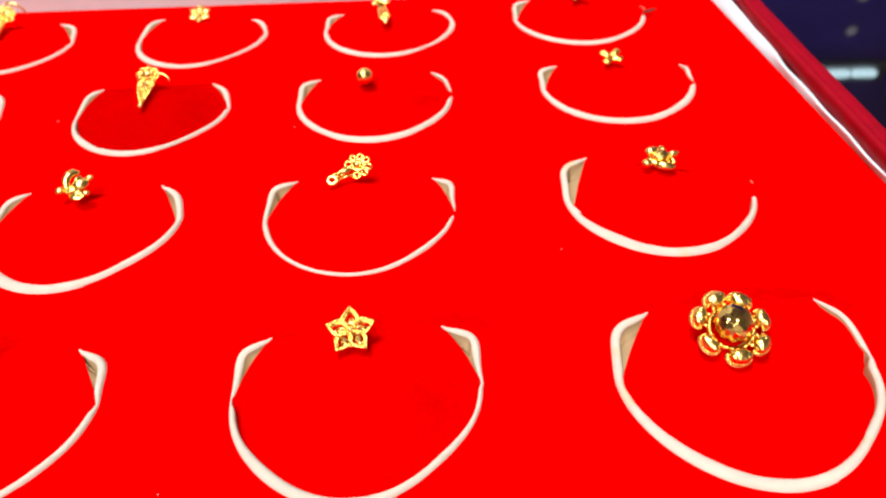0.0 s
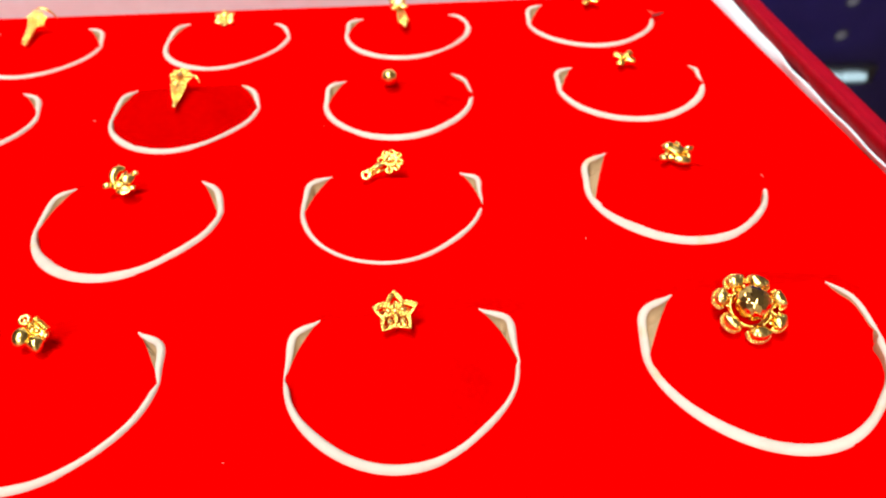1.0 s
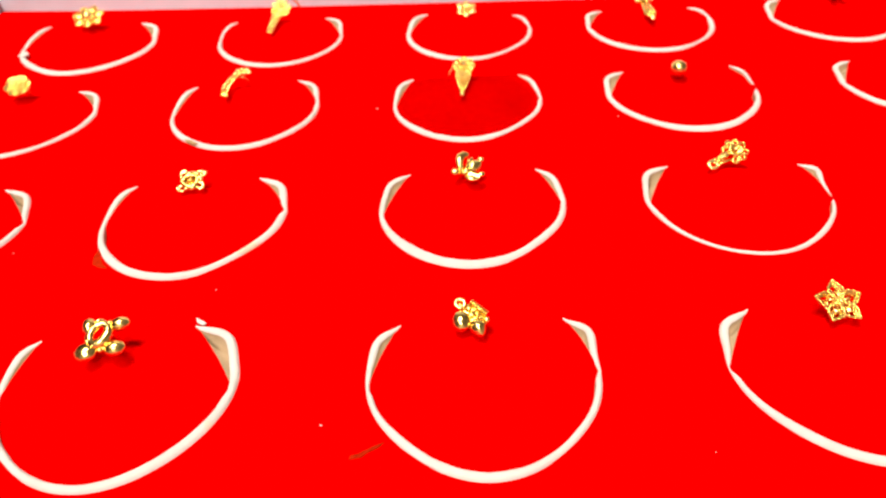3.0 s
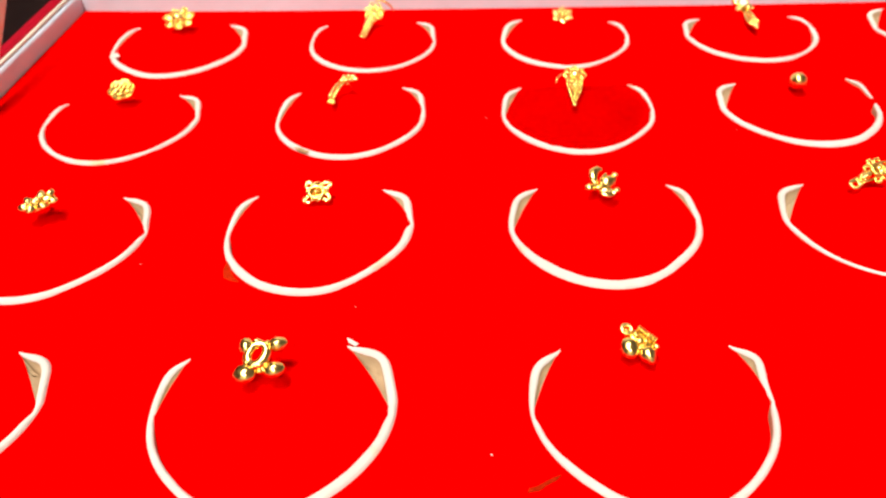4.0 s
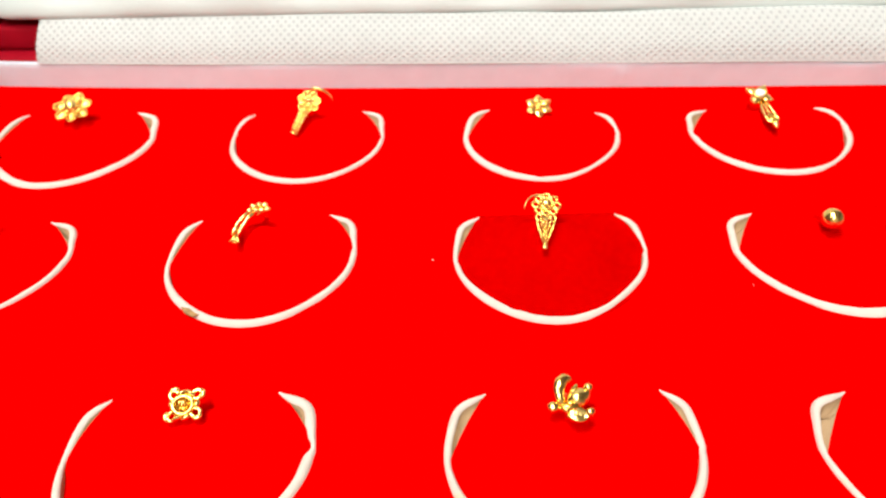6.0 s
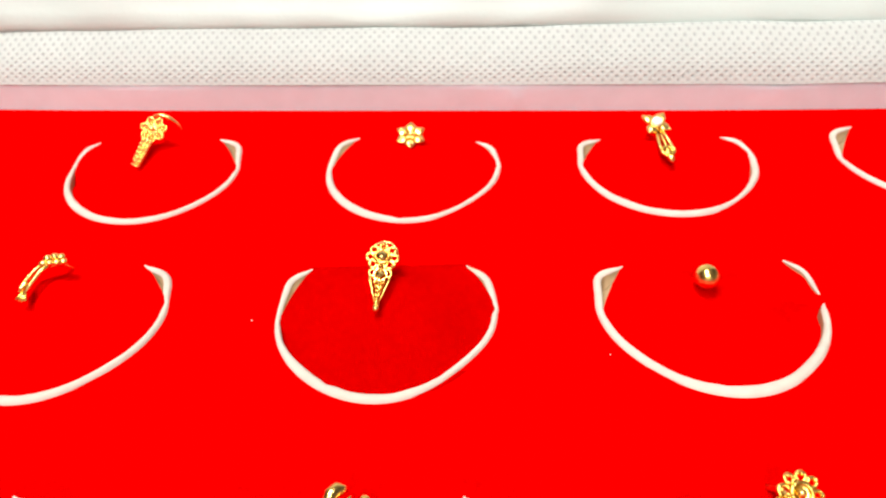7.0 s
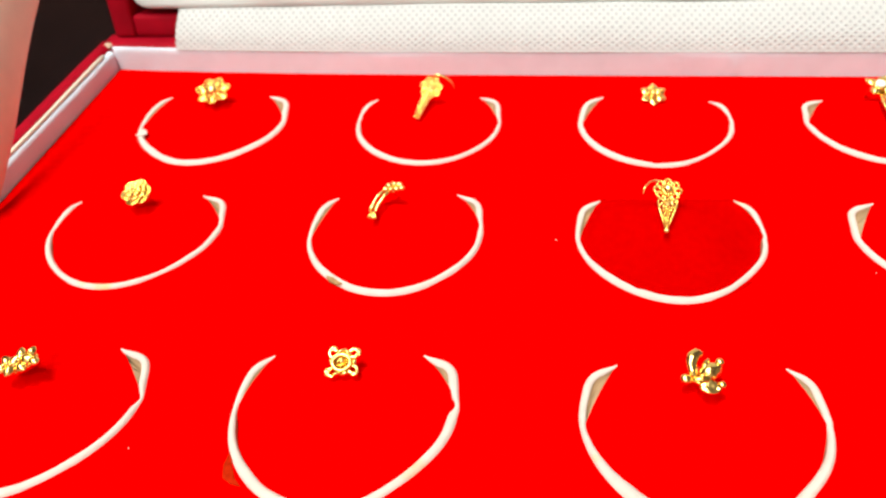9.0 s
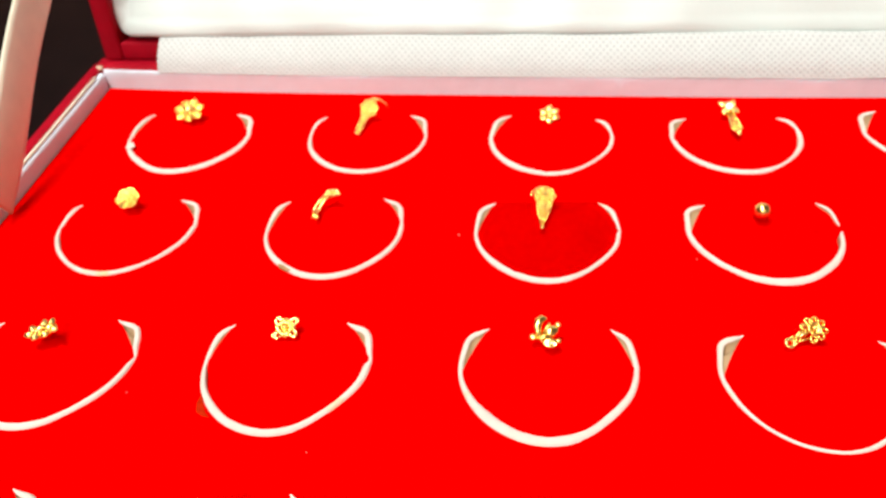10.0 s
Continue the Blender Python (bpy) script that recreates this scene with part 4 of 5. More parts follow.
def sprig_pin(x, y):
    p = Pin(x, y, 4.3, 22, 0, "gold sprig nose pin with polished curved leaves", 1.02)
    p.add("leaf", lambda b, m: tube(b, [(-0.6, -0.7, 0.2), (-0.9, 0.2, 0.4), (-0.95, 0.9, 0.5), (-0.75, 1.5, 0.5), (-0.3, 1.9, 0.4), (0.1, 1.85, 0.25), (0.2, 1.65, 0.15)],
                                   [0.30, 0.45, 0.55, 0.60, 0.54, 0.42, 0.22], m, 12, False, 0.8))
    p.add("leaf", lambda b, m: leaf(b, m, 0.75, 0.2, 1.15, 0.92, 0.35, 0.2, 0.65, 0.25, 0.2, 0.2))
    p.add("leaf", lambda b, m: leaf(b, m, 0.55, -1.35, 1.05, 0.72, -0.25, 0.15, 0.45, -0.3, 0.3, 0.2))
    p.add("leaf", lambda b, m: leaf(b, m, 0.35, 0.75, 0.75, 0.35, 1.0, 0.3, 0.4, 0.2, 0.2))
    for bx, by, r, sx, sy in ((1.75, 1.05, 0.44, 1.2, 0.5), (1.7, -1.15, 0.42, 1.0, -1.2), (-1.55, -0.65, 0.56, -0.6, -0.7)):
        p.add("bead", lambda b, m, bx=bx, by=by, r=r, sx=sx, sy=sy: (ball(b, (bx, by, 0.3), r, 14, m, (1.05, 0.95, 0.9)), tube(b, [(sx, sy, 0.15), (bx, by, 0.25)], 0.25, m)))
    p.add("stem", lambda b, m: (tube(b, [(-1.2, -0.7, 0.1), (-0.5, -0.75, 0.3), (0.3, -0.6, 0.3), (0.9, -0.4, 0.1)], [0.26, 0.42, 0.45, 0.3], m),
                                beads(b, m, [(-0.1, -0.45, 0.6), (-0.45, -1.0, 0.5)], 0.30)), GOLD_SATIN)


def scroll_square_pin(x, y):
    p = Pin(x, y, 3.8, 24, 0, "small gold four-petal scrolled flower nose pin")
    p.add("cup", lambda b, m: (lens(b, -0.1, 0, 0.78, 0.72, 0.35, 0, m, -0.25, 0, 18, 1.7), wire(b, loop_pts(-0.1, 0.0, 0.92, 0.84, 0, 26, 0.22), 0.28, m, 9)), GOLD_SATIN)
    p.add("centre", lambda b, m: ball(b, (-0.08, 0.12, 0.25), 0.30, 12, m))
    for cx, cy, t in ((-1.05, 0.95, 2.4), (1.05, 1.05, 0.8), (1.12, -0.65, -0.5), (-1.0, -1.0, -2.3)):
        p.add("petal", lambda b, m, cx=cx, cy=cy, t=t: (wire(b, loop_pts(cx, cy, 0.46, 0.40, t, 16, 0.05), 0.23, m),
                                                        tube(b, [(cx + 0.62 * math.cos(t + q), cy + 0.58 * math.sin(t + q), 0.1) for q in (-1.6, -1.0, -0.4, 0.2)], [0.14, 0.27, 0.27, 0.14], m)))
    for cx, cy, t, l in ((0.45, 1.1, -0.6, 0.62), (0.35, -1.15, 0.5, 0.5), (-0.5, -1.2, 0.4, 0.5), (1.25, 0.1, 1.4, 0.45), (-1.2, 0.1, 1.7, 0.45), (-0.35, 1.15, 0.5, 0.5)):
        p.add("leaf", lambda b, m, cx=cx, cy=cy, t=t, l=l: leaf(b, m, cx, cy, l, 0.26, t, 0.2, 0.28, 0.15, 0.1))


def bar_cluster_pin(x, y):
    p = Pin(x, y, 4.9, 26, 24, "gold oblong nose pin of clustered leaves")
    p.add("backing", lambda b, m: lens(b, 0, 0.05, 2.1, 1.15, 0.35, 0, m, -0.2), GOLD_SATIN)
    for cx, cy, l, w, t in ((-1.7, 0.1, 0.7, 0.5, 2.8), (-1.05, 0.65, 0.7, 0.45, 1.9), (-0.95, -0.5, 0.7, 0.5, -2.2), (-0.2, 0.3, 0.8, 0.5, 0.6), (0.35, -0.6, 0.75, 0.48, -0.9),
                            (0.55, 0.8, 0.75, 0.45, 1.2), (1.1, 0.05, 0.8, 0.5, -0.2), (1.7, 0.65, 0.6, 0.42, 0.7), (1.75, -0.5, 0.65, 0.45, -0.6)):
        p.add("leaf", lambda b, m, cx=cx, cy=cy, l=l, w=w, t=t: leaf(b, m, cx, cy, l, 1.3 * w, t, 0.15, 0.35, 0.2, 0.1))
    p.bead_row([(-0.5, 0.05, 0.4), (0.35, 0.1, 0.45), (0.85, 0.45, 0.4), (-1.3, 0.2, 0.4)], 0.24)


def ring_leaf_pin(x, y):
    p = Pin(x, y, 4.5, 24, 0, "gold nose pin with an open ring and four bright leaves", 1.06)
    p.add("ring", lambda b, m: tube(b, loop_pts(-0.25, 0.42, 1.02, 0.78, 1.2, 28, 0.3), [0.36 + 0.16 * max(0, math.sin(2 * math.pi * k / 28 + 3.6)) for k in range(28)], m, 10, True))
    for cx, cy, rx, ry, t, pt in ((-1.28, -1.25, 1.08, 0.90, 0.1, 0.1), (1.30, -0.95, 1.05, 0.78, 0.1, 0.2), (1.45, 1.40, 0.98, 0.68, 0.12, 0.2), (-1.35, 1.25, 0.70, 0.85, 0.3, 0.1), (-0.4, 1.6, 0.50, 0.36, 0.3, 0.2), (0.5, 0.1, 0.75, 0.36, 1.25, 0.3)):
        p.add("leaf", lambda b, m, cx=cx, cy=cy, rx=rx, ry=ry, t=t, pt=pt: leaf(b, m, cx, cy, rx, ry, t, 0.1, 0.6, 0.1, 0.05, pt))
    p.add("stem", lambda b, m: (tube(b, [(-1.3, -0.8, 0), (-0.5, -0.75, 0.1), (0.4, -1.0, 0.1), (1.2, -0.9, 0)], [0.3, 0.34, 0.3, 0.26], m),
                                tube(b, [(-1.2, -1.0, 0), (-1.35, 0.2, 0.1), (-1.3, 1.0, 0)], 0.3, m), tube(b, [(0.3, 0.9, 0.1), (1.2, 1.3, 0.1)], 0.3, m),
                                beads(b, m, [(0.55, 1.45, 0.3), (-0.55, -0.75, 0.4), (-1.1, -0.35, 0.35), (0.1, -1.15, 0.3)], 0.30)), GOLD_SATIN)


def heart_pin(x, y):
    p = Pin(x, y, 4.2, 22, 0, "gold heart-lobed nose pin with a small top loop")
    p.add("backing", lambda b, m: lens(b, 0.35, 0.3, 1.5, 1.15, 0.3, -0.7, m, -0.05), GOLD_SATIN)
    p.add("lobe", lambda b, m: ball(b, (-0.92, -0.35, 0.15), 1.0, 20, m, (0.92, 1.12, 0.75), 0.1))
    p.add("lobe", lambda b, m: leaf(b, m, 0.72, -1.15, 1.05, 0.86, -1.2, 0.15, 0.7, 0.15, 0.0, 0.9))
    p.add("loop", lambda b, m: (wire(b, loop_pts(-0.95, 1.55, 0.45, 0.45, 0, 20, 0.2), 0.22, m, 9), ball(b, (-0.95, 1.5, 0.0), 0.24, 10, m)))
    for k in range(8):
        cx, cy = 0.22 + 0.20 * k, 1.55 - 0.185 * k
        p.add("rib", lambda b, m, cx=cx, cy=cy: ball(b, (cx, cy, 0.32), 0.34, 10, m, (0.42, 1.15, 0.9), -0.75), GOLD_SATIN)
    p.add("bead", lambda b, m: (ball(b, (1.6, -0.35, 0.2), 0.34, 10, m), ball(b, (1.35, -0.75, 0.1), 0.26, 10, m)))
    p.add("centre", lambda b, m: (ball(b, (0.15, 0.25, 0.35), 0.42, 12, m, (1.2, 0.8, 0.7), 0.6), ball(b, (-0.15, 0.85, 0.3), 0.30, 10, m), ball(b, (0.7, 0.2, 0.3), 0.3, 10, m)), GOLD_SATIN)


def rose_pin(x, y):
    p = Pin(x, y, 4.8, 24, 0, "round gold rose nose pin with overlapping petals")
    p.add("base", lambda b, m: lens(b, 0, 0, 1.7, 1.7, 0.3, 0, m, -0.4), GOLD_SATIN)

    def curl(a, r, size, z, turn, span):
        """One petal: a thin dished leaf with a rolled double edge, set askew."""
        def build(b, m):
            k = m @ Matrix.Translation((r * math.cos(a), r * math.sin(a), z)) @ Matrix.Rotation(a + turn, 4, "Z") @ Matrix.Rotation(radians(-10), 4, "Y")
            lens(b, 0, 0, size, size * 1.05, 0.22, 0, k, 0, 0, 16, 1.3)
            for f, h in ((1.0, 0.10), (0.72, 0.16)):
                tube(b, [(f * size * math.cos(t), 1.05 * f * size * math.sin(t), h) for t in [math.pi * (q / 9 - 0.5) * span for q in range(10)]], 0.12, k, 7)
        return build
    for k in range(6):
        p.add("petal", curl(2 * math.pi * k / 6 + 0.3, 1.22, 0.78, 0.0, 0.4, 1.3), GOLD_SATIN)
    for k in range(5):
        p.add("petal", curl(2 * math.pi * k / 5 + 0.7, 0.75, 0.62, 0.25, 0.45, 1.3), GOLD_SATIN)
    for k in range(3):
        p.add("inner_petal", curl(2 * math.pi * k / 3 + 0.8, 0.30, 0.38, 0.48, 0.5, 1.5), GOLD_SATIN)
    p.add("centre", lambda b, m: ball(b, (0, 0, 0.72), 0.24, 10, m))


def spray_stem_pin(x, y):
    p = Pin(x, y, 4.6, 23, 0, "gold nose pin with beaded head and curved forked stem", 1.0, (1.2, 3.2))
    for cx, cy in ((0.2, 0.9), (0.9, 1.1), (1.6, 1.05), (0.55, 0.35), (1.25, 0.4), (1.95, 0.5), (-0.15, 0.3)):
        p.add("bead", lambda b, m, cx=cx, cy=cy: ball(b, (cx, cy, 0.25), 0.46, 12, m, (1.0, 0.85, 0.8)))
    p.add("stem", lambda b, m: (tube(b, [(0.5, 0.3, 0.1), (-0.3, -0.6, 0.15), (-0.9, -1.8, 0.1), (-1.5, -3.2, 0.0)], [0.30, 0.26, 0.25, 0.24], m),
                                tube(b, [(-0.1, 0.5, 0.1), (-1.05, -0.5, 0.1), (-1.7, -1.7, 0.1), (-2.05, -2.9, 0.0)], [0.22, 0.2, 0.19, 0.18], m)))
    p.add("fork", lambda b, m: [tube(b, [(-1.5, -2.9, 0), (-1.5 + d, -4.1 + abs(d) * 0.4, 0)], [0.26, 0.14], m) for d in (-0.75, -0.35, 0.05, 0.4)], GOLD_SATIN)
    p.add("leaf", lambda b, m: lens(b, -1.75, -2.2, 0.7, 0.35, 0.3, 1.1, m, 0.1))


def cone_pin(x, y):
    p = Pin(x, y, 4.6, 26, -6, "long gold filigree drop nose pin with hook", 0.92)
    p.add("rosette", lambda b, m: (lens(b, 0, 0.2, 0.95, 0.95, 0.3, 0, m), beaded(b, m, loop_pts(0, 0.2, 0.80, 0.80, 0, 22, 0.35), 0.12)), GOLD_SATIN)
    p.add("stone", lambda b, m: facet(b, (0, 0.2, 0.5), 0.60, m, (1, 1, 0.7), 2), GOLD_POLISHED, "bright faceted centre", smooth=False)
    for k in range(8):
        a = math.pi / 2 + 2 * math.pi * k / 8
        c, s = math.cos(a), math.sin(a)
        p.add("petal", lambda b, m, a=a, c=c, s=s: (wire(b, loop_pts(1.42 * c, 0.2 + 1.25 * s, 0.44, 0.44, a, 14, 0.0), 0.19, m), ball(b, (1.80 * c, 0.2 + 1.58 * s, 0.2), 0.22, 8, m), ball(b, (1.05 * c, 0.2 + 1.0 * s, 0.3), 0.18, 8, m)), GOLD_SATIN)
    for side in (-1, 1):
        p.add("side_loop", lambda b, m, side=side: wire(b, loop_pts(0.92 * side, -1.75, 0.45, 0.34, -1.2 * side, 16, 0.1), 0.15, m), GOLD_SATIN)
        p.add("edge", lambda b, m, side=side: tube(b, [(1.2 * side, -2.1, 0.1), (1.0 * side, -2.9, 0.1), (0.6 * side, -4.2, 0.05), (0.2 * side, -5.4, 0)], [0.15, 0.17, 0.15, 0.12], m), GOLD_SATIN)
    p.add("backing", lambda b, m: lens(b, 0, -2.9, 2.2, 0.66, 0.12, -math.pi / 2, m, -0.28, 0.75, 20), GOLD_SATIN)
    p.add("bezel", lambda b, m: (beaded(b, m, loop_pts(0, -2.0, 0.76, 0.70, 0, 20, 0.22), 0.14), facet(b, (0, -2.0, 0.32), 0.52, m, (1, 1, 0.8), 1)), GOLD, smooth=False)
    p.bead_row([(-0.5, -2.95, 0.2), (0.5, -2.95, 0.2), (0, -3.05, 0.28), (-0.3, -3.55, 0.22), (0.3, -3.55, 0.22), (0, -4.05, 0.25), (-0.14, -4.5, 0.2), (0.14, -4.5, 0.2), (0, -4.95, 0.2), (0, -5.35, 0.15)], 0.25, GOLD_SATIN)
    p.add("collar", lambda b, m: ball(b, (0, -5.65, 0.05), 0.34, 10, m, (1.2, 0.5, 1)))
    p.add("tip", lambda b, m: ball(b, (0, -6.05, 0.05), 0.42, 14, m))
    b = bmesh.new()
    tube(b, [(-2.2, 4.0, 1.2), (-1.8, 4.9, 1.8), (-1.1, 5.6, 2.1), (-0.3, 5.9, 2.2), (0.5, 5.7, 2.1), (1.1, 5.1, 1.8), (1.4, 4.3, 1.4)], [0.06, 0.10, 0.12, 0.13, 0.12, 0.10, 0.07], S)
    part("hook", b, GOLD, p.e)


def ball_pin(x, y):
    p = Pin(x, y, 4.2, 0, 0, "plain polished gold ball nose pin")
    p.add("ball", lambda b, m: ball(b, (0, 0, 0), 1.28, 28, m))


def bow_pin(x, y, label="small gold butterfly nose pin", s=1.0):
    p = Pin(x, y, 4.2, 20, 0, label, s)
    for cx, cy, l, w, t in ((-0.80, 0.62, 0.85, 0.62, 2.5), (0.85, 0.80, 0.85, 0.58, 0.75), (-0.62, -0.80, 0.85, 0.62, 4.0), (0.92, -0.42, 0.90, 0.58, -0.35)):
        p.add("wing", lambda b, m, cx=cx, cy=cy, l=l, w=w, t=t: (leaf(b, m, cx, cy, l, w, t, 0, 0.32, 0.25, 0.1, 0.0, 5),
                                                                 [tube(b, [(cx + q * 0.36 * math.cos(t) - 0.5 * w * math.sin(t), cy + q * 0.36 * math.sin(t) + 0.5 * w * math.cos(t), 0.3),
                                                                           (cx + q * 0.36 * math.cos(t) + 0.5 * w * math.sin(t), cy + q * 0.36 * math.sin(t) - 0.5 * w * math.cos(t), 0.3)], 0.10, m) for q in (-0.6, 0.3, 1.1)]), GOLD_SATIN)
    p.add("body", lambda b, m: ball(b, (0.05, 0.0, 0.35), 0.34, 10, m, (0.8, 1.2, 0.8)))


def flower_pin(x, y, n, r, petal_r, label, tilt=24, centre=0.55, spin=0.0, point=0.0, rugged=False, th=0.36, height=4.7):
    p = Pin(x, y, height, tilt, spin, label)
    for k in range(n):
        a = 2 * math.pi * k / n
        lift = 0.6 * math.sin(a * 2.3 + 1) if rugged else 0.0
        if rugged:
            q = r * (1 + 0.16 * lift)
            p.add("petal", lambda b, m, a=a, q=q: (beaded(b, m, loop_pts(q * math.cos(a), q * math.sin(a), petal_r * 1.05, petal_r * 0.82, a, 20, 0.1, 0.2), 0.12),
                                                   leaf(b, m, q * math.cos(a), q * math.sin(a), petal_r * 0.95, petal_r * 0.7, a, -0.1, 0.3, 0.25, 0.2)), GOLD_SATIN)
            continue
        p.add("petal", lambda b, m, a=a, r=r * (1 + 0.2 * lift): (lens(b, r * math.cos(a), r * math.sin(a), petal_r * 1.15, petal_r, th, a, m, 0.05, point, 16),
                                          ball(b, (1.2 * r * math.cos(a), 1.2 * r * math.sin(a), 0.22), petal_r * 0.36, 8, m)))
    for c in ring_pts(n, r * 0.62, 0.35, math.pi / n):
        p.add("bead", lambda b, m, c=c: ball(b, c, petal_r * 0.34, 8, m), GOLD_SATIN)
    p.add("centre", lambda b, m: (ball(b, (0, 0, 0.4), centre, 14, m, (1, 1, 0.8)), wire(b, loop_pts(0, 0, centre * 1.3, centre * 1.3, 0, 20, 0.2), 0.13, m)))


def barrel_pin(x, y):
    p = Pin(x, y, 5.2, 42, -24, "gold flower nose pin with beaded barrel tail and hook", 1.08)
    for k in range(7):
        a = 2 * math.pi * k / 7 + 0.5
        p.add("petal", lambda b, m, a=a: (wire(b, loop_pts(1.15 * math.cos(a), 1.15 * math.sin(a), 0.50, 0.44, a, 16, 0.1, 0.3), 0.14, m), ball(b, (1.1 * math.cos(a), 1.1 * math.sin(a), 0.02), 0.24, 9, m),
                                          ball(b, (1.62 * math.cos(a), 1.62 * math.sin(a), 0.16), 0.14, 8, m)), GOLD_SATIN)
    p.add("centre", lambda b, m: (lens(b, 0, 0, 0.8, 0.8, 0.3, 0, m), beaded(b, m, loop_pts(0, 0, 0.62, 0.62, 0, 18, 0.3), 0.11), ball(b, (0, 0, 0.45), 0.38, 12, m)))
    p.add("barrel", lambda b, m: tube(b, [(0, -1.2, 0), (0, -2.2, 0.05), (0, -3.4, 0.0), (0, -4.6, 0), (0, -5.0, 0)], [0.70, 0.68, 0.62, 0.58, 0.4], m, 14, False, 0.6), GOLD_SATIN)
    for k, y0 in enumerate((-1.7, -2.25, -2.8, -3.35, -3.9, -4.4)):
        w = 0.50 - 0.03 * k
        p.bead_row([(-w, y0, 0.30), (0.04, y0 - 0.12, 0.48), (w, y0, 0.30)], 0.26)
    for y0 in (-1.45, -5.0):
        p.add("band", lambda b, m, y0=y0: tube(b, [(-0.62, y0, 0.1), (-0.3, y0 - 0.05, 0.42), (0.3, y0 - 0.05, 0.42), (0.62, y0, 0.1)], 0.15, m))
    hook(p, 1.25, 1.35, 1.6, 0.6, 0.18, 1.6, 0.45)


def stone_drop_pin(x, y):
    p = Pin(x, y, 4.4, 19, 9, "gold square-star nose pin with white stone and wire drop", 1.1)
    for k in range(4):
        a = math.pi / 4 + k * math.pi / 2
        p.add("point", lambda b, m, a=a: (lens(b, 1.05 * math.cos(a), 1.05 * math.sin(a), 0.95, 0.75, 0.4, a, m, 0, 0.5), ball(b, (1.75 * math.cos(a), 1.75 * math.sin(a), 0.1), 0.24, 9, m)))
    p.add("bezel", lambda b, m: wire(b, loop_pts(0, 0, 0.8, 0.8, 0, 20, 0.3), 0.2, m), GOLD_SATIN)
    p.add("stone", lambda b, m: facet(b, (0, 0, 0.45), 0.66, m, (1, 1, 0.6), 2), STONE, "white faceted stone", smooth=False)
    for dx in (-0.62, 0, 0.62):
        p.add("wire", lambda b, m, dx=dx: tube(b, [(dx * 0.5, -1.1, 0), (dx * 0.9, -2.4, 0), (dx * 1.15, -3.9, 0), (dx * 0.9, -4.6, 0)], 0.19, m))
    p.add("cap", lambda b, m: (wire(b, loop_pts(0, -4.4, 0.75, 0.62, 0, 18, 0.05), 0.24, m), lens(b, 0, -4.6, 0.6, 0.5, 0.35, 0, m)), GOLD_SATIN)
    p.add("tip", lambda b, m: tube(b, [(0, -5.0, 0), (0, -5.5, 0.05), (0, -6.1, 0)], [0.36, 0.46, 0.16], m, 10))


flower_pin(*PINS["a1"], 7, 1.75, 0.98, "gold seven-petal flower nose pin with bright centre", centre=1.0, spin=20, rugged=True)
barrel_pin(*PINS["b1"])
flower_pin(*PINS["c1"], 6, 1.3, 0.75, "small gold six-petal flower nose pin", centre=0.36, spin=30, point=0.65, th=0.15, height=3.6)
stone_drop_pin(*PINS["d1"])
bow_pin(*PINS["e1"], "small gold clustered nose pin")
rose_pin(*PINS["a2"])
spray_stem_pin(*PINS["b2"])
cone_pin(*PINS["c2"])
ball_pin(*PINS["d2"])
bow_pin(*PINS["e2"])
bar_cluster_pin(*PINS["a3"])
scroll_square_pin(*PINS["b3"])
sprig_pin(*PINS["c3"])
spray_pin(*PINS["d3"])
bead_cross_pin(*PINS["e3"])
ring_leaf_pin(*PINS["b4"])
heart_pin(*PINS["c4"])
star_pin(*PINS["d4"])
big_flower_pin(*PINS["e4"])

# ---- marks on the pad ----


def speck_cloud():
    b = bmesh.new()
    rnd = random.Random(4)
    spots = [(33.8, -63.0, 0.25), (56.6, -44.9, 0.3), (-14.6, -7.6, 0.25), (22.4, -13.4, 0.22), (17.2, -73.5, 0.22), (-18.1, -68.4, 0.25), (-31.8, -48.8, 0.2),
             (-58.3, -40.3, 0.18), (58.3, -31.0, 0.22), (31.0, -42.5, 0.16)]
    for x, y, r in spots:
        ball(b, (x, y, 0.05), r * 0.4, 7, S, (rnd.uniform(0.7, 1.6), rnd.uniform(0.5, 1.0), 0.5), rnd.uniform(0, 3))
    ob = part("lint", b, LINT)
    tagged(ob, "tiny pale lint specks scattered on the red pad", "lint", kind="stuff")


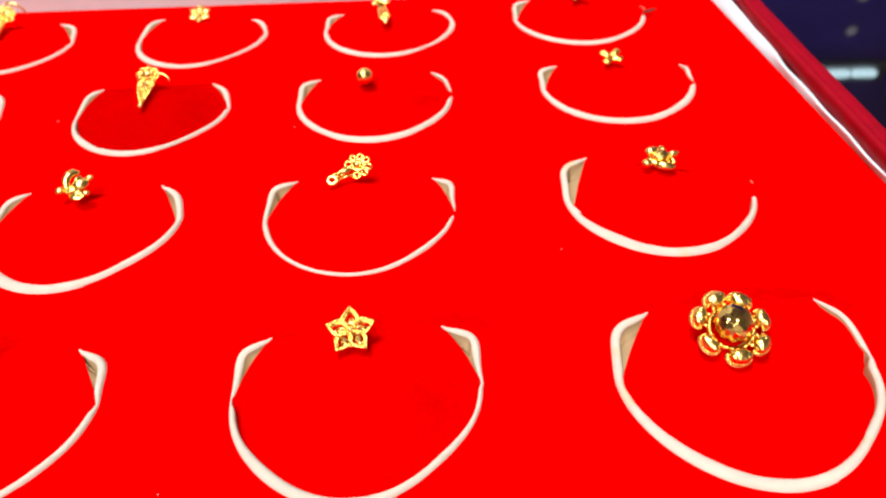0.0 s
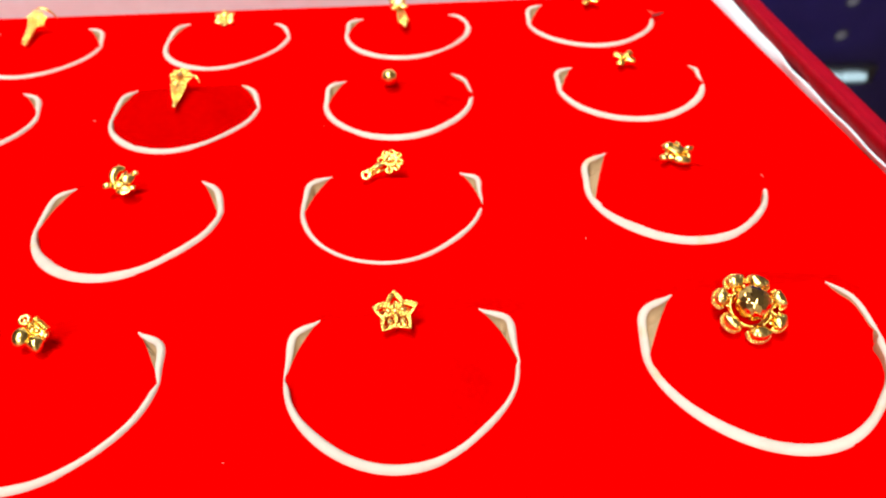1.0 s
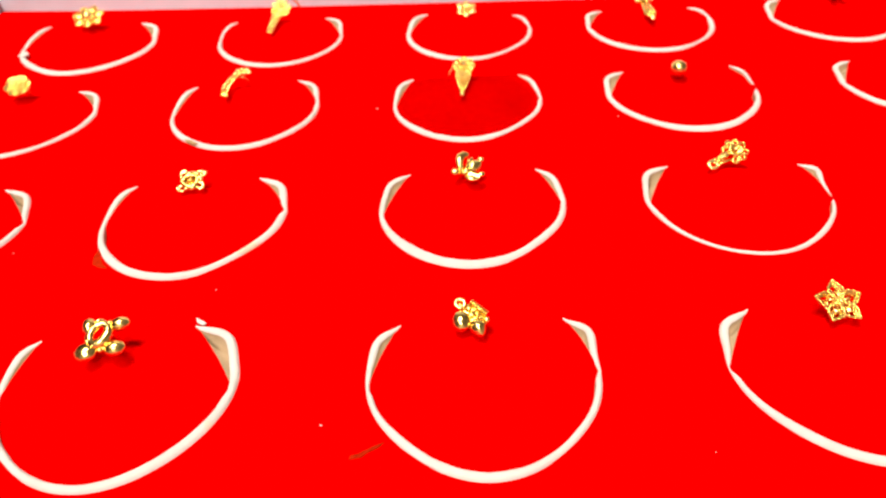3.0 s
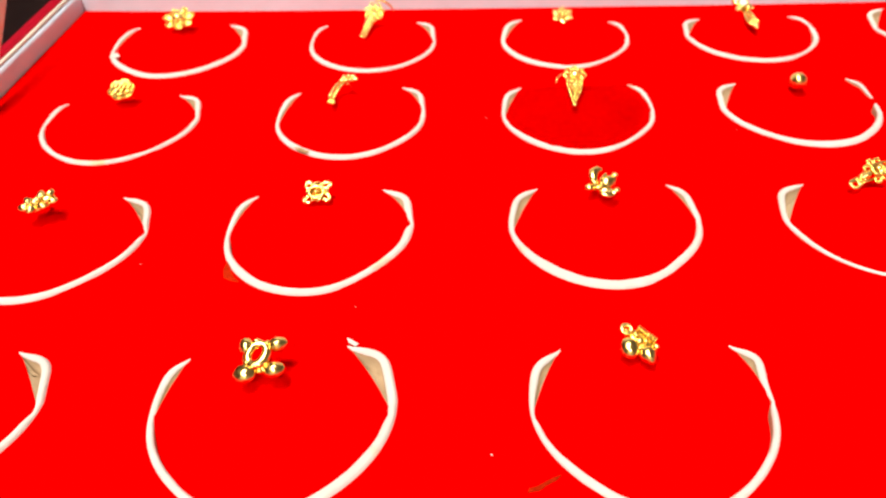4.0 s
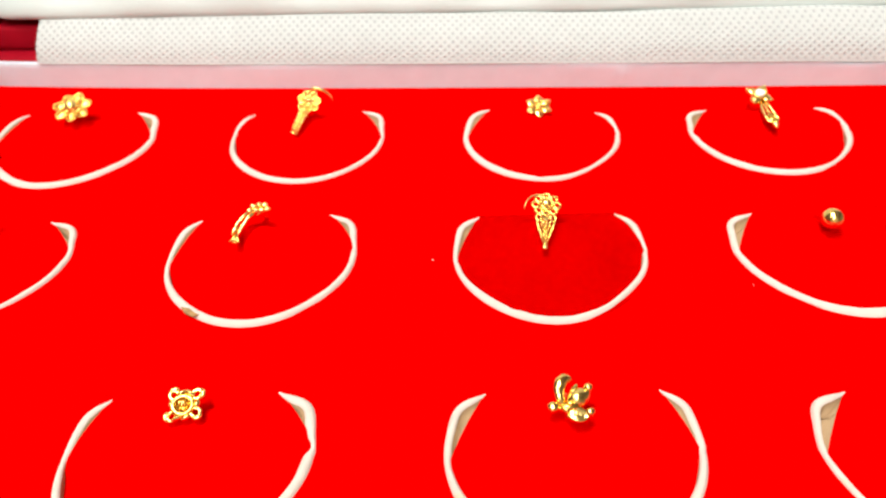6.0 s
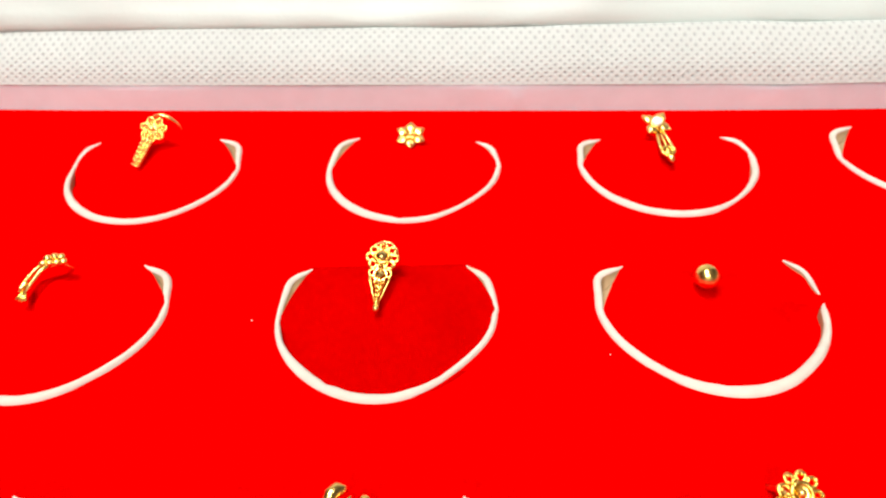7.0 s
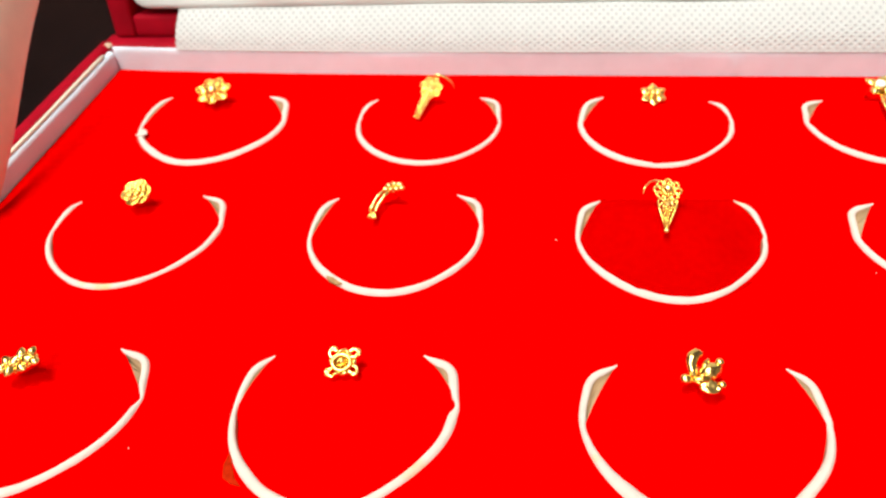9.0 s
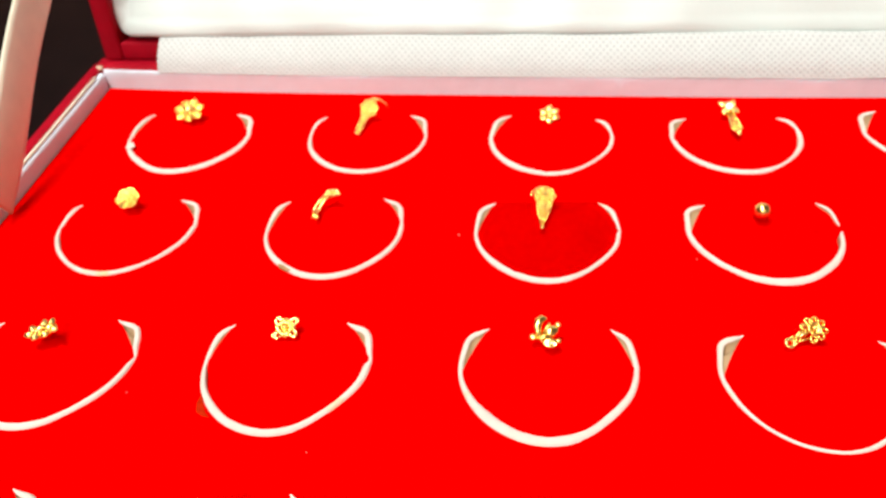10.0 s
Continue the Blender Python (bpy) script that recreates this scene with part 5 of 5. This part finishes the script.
speck_cloud()


def flake(name, x, y, z, pts, material, label, category):
    """A thin torn scrap lying on the pad."""
    b = bmesh.new()
    top = [b.verts.new((px * MM, py * MM, 0.12 * MM)) for px, py in pts]
    low = [b.verts.new((px * MM * 1.05, py * MM * 1.05, 0)) for px, py in pts]
    b.faces.new(top)
    b.faces.new(low[::-1])
    for k in range(len(pts)):
        j = (k + 1) % len(pts)
        b.faces.new((top[k], low[k], low[j], top[j]))
    ob = part(name, b, material, None, "", smooth=False)
    ob.location = (x * MM, y * MM, z * MM)
    tagged(ob, label, category)


flake("pad_tear", -13.7, -71.5, 0.0, [(-1.5, -0.75), (-0.5, -0.6), (0.1, -0.15), (1.0, 0.3), (1.5, 0.8), (0.7, 0.5), (0.0, 0.15), (-0.7, -0.25), (-1.4, -0.4)], TEAR, "dull red torn scratch in the flocking", "scratch")
flake("pad_tear", -47.7, -41.8, 0.0, [(0.0, 2.2), (0.4, 1.2), (0.5, 0.0), (1.2, -1.4), (1.9, -2.1), (0.9, -1.9), (0.0, -1.3), (-0.3, 0.0)], TEAR, "dull red glue smear beside a cut", "smear")
flake("foam_scrap", -81.2, 18.9, 0.42, [(-0.5, -0.9), (0.5, -0.9), (1.15, -0.3), (0.8, 0.3), (0.4, 1.0), (-0.5, 1.0)], FOAM, "small torn white foam scrap on the cut edge", "scrap")
flake("foam_scrap", -31.2, -56.4, 2.3, [(-0.7, 0.75), (-0.3, 0.5), (0.5, -0.1), (0.2, -0.4), (-0.5, 0.1)], FOAM, "small torn white foam scrap on the cut edge", "scrap")
flake("foam_tear", -41.9, -16.0, 0.42, [(-1.3, 0.75), (-0.3, 0.45), (0.6, -0.35), (1.0, -0.55), (0.4, -0.85), (-0.7, -0.2)], DIRT, "brown torn stain on the foam edge", "stain")
flake("flap_tear", 84.6, 20.1, 0.95, [(-1.5, -0.9), (0.2, -0.2), (1.6, 0.9), (0.4, 0.7), (-0.9, 0.1)], DARK, "dark curled torn end of a crescent cut", "tear")
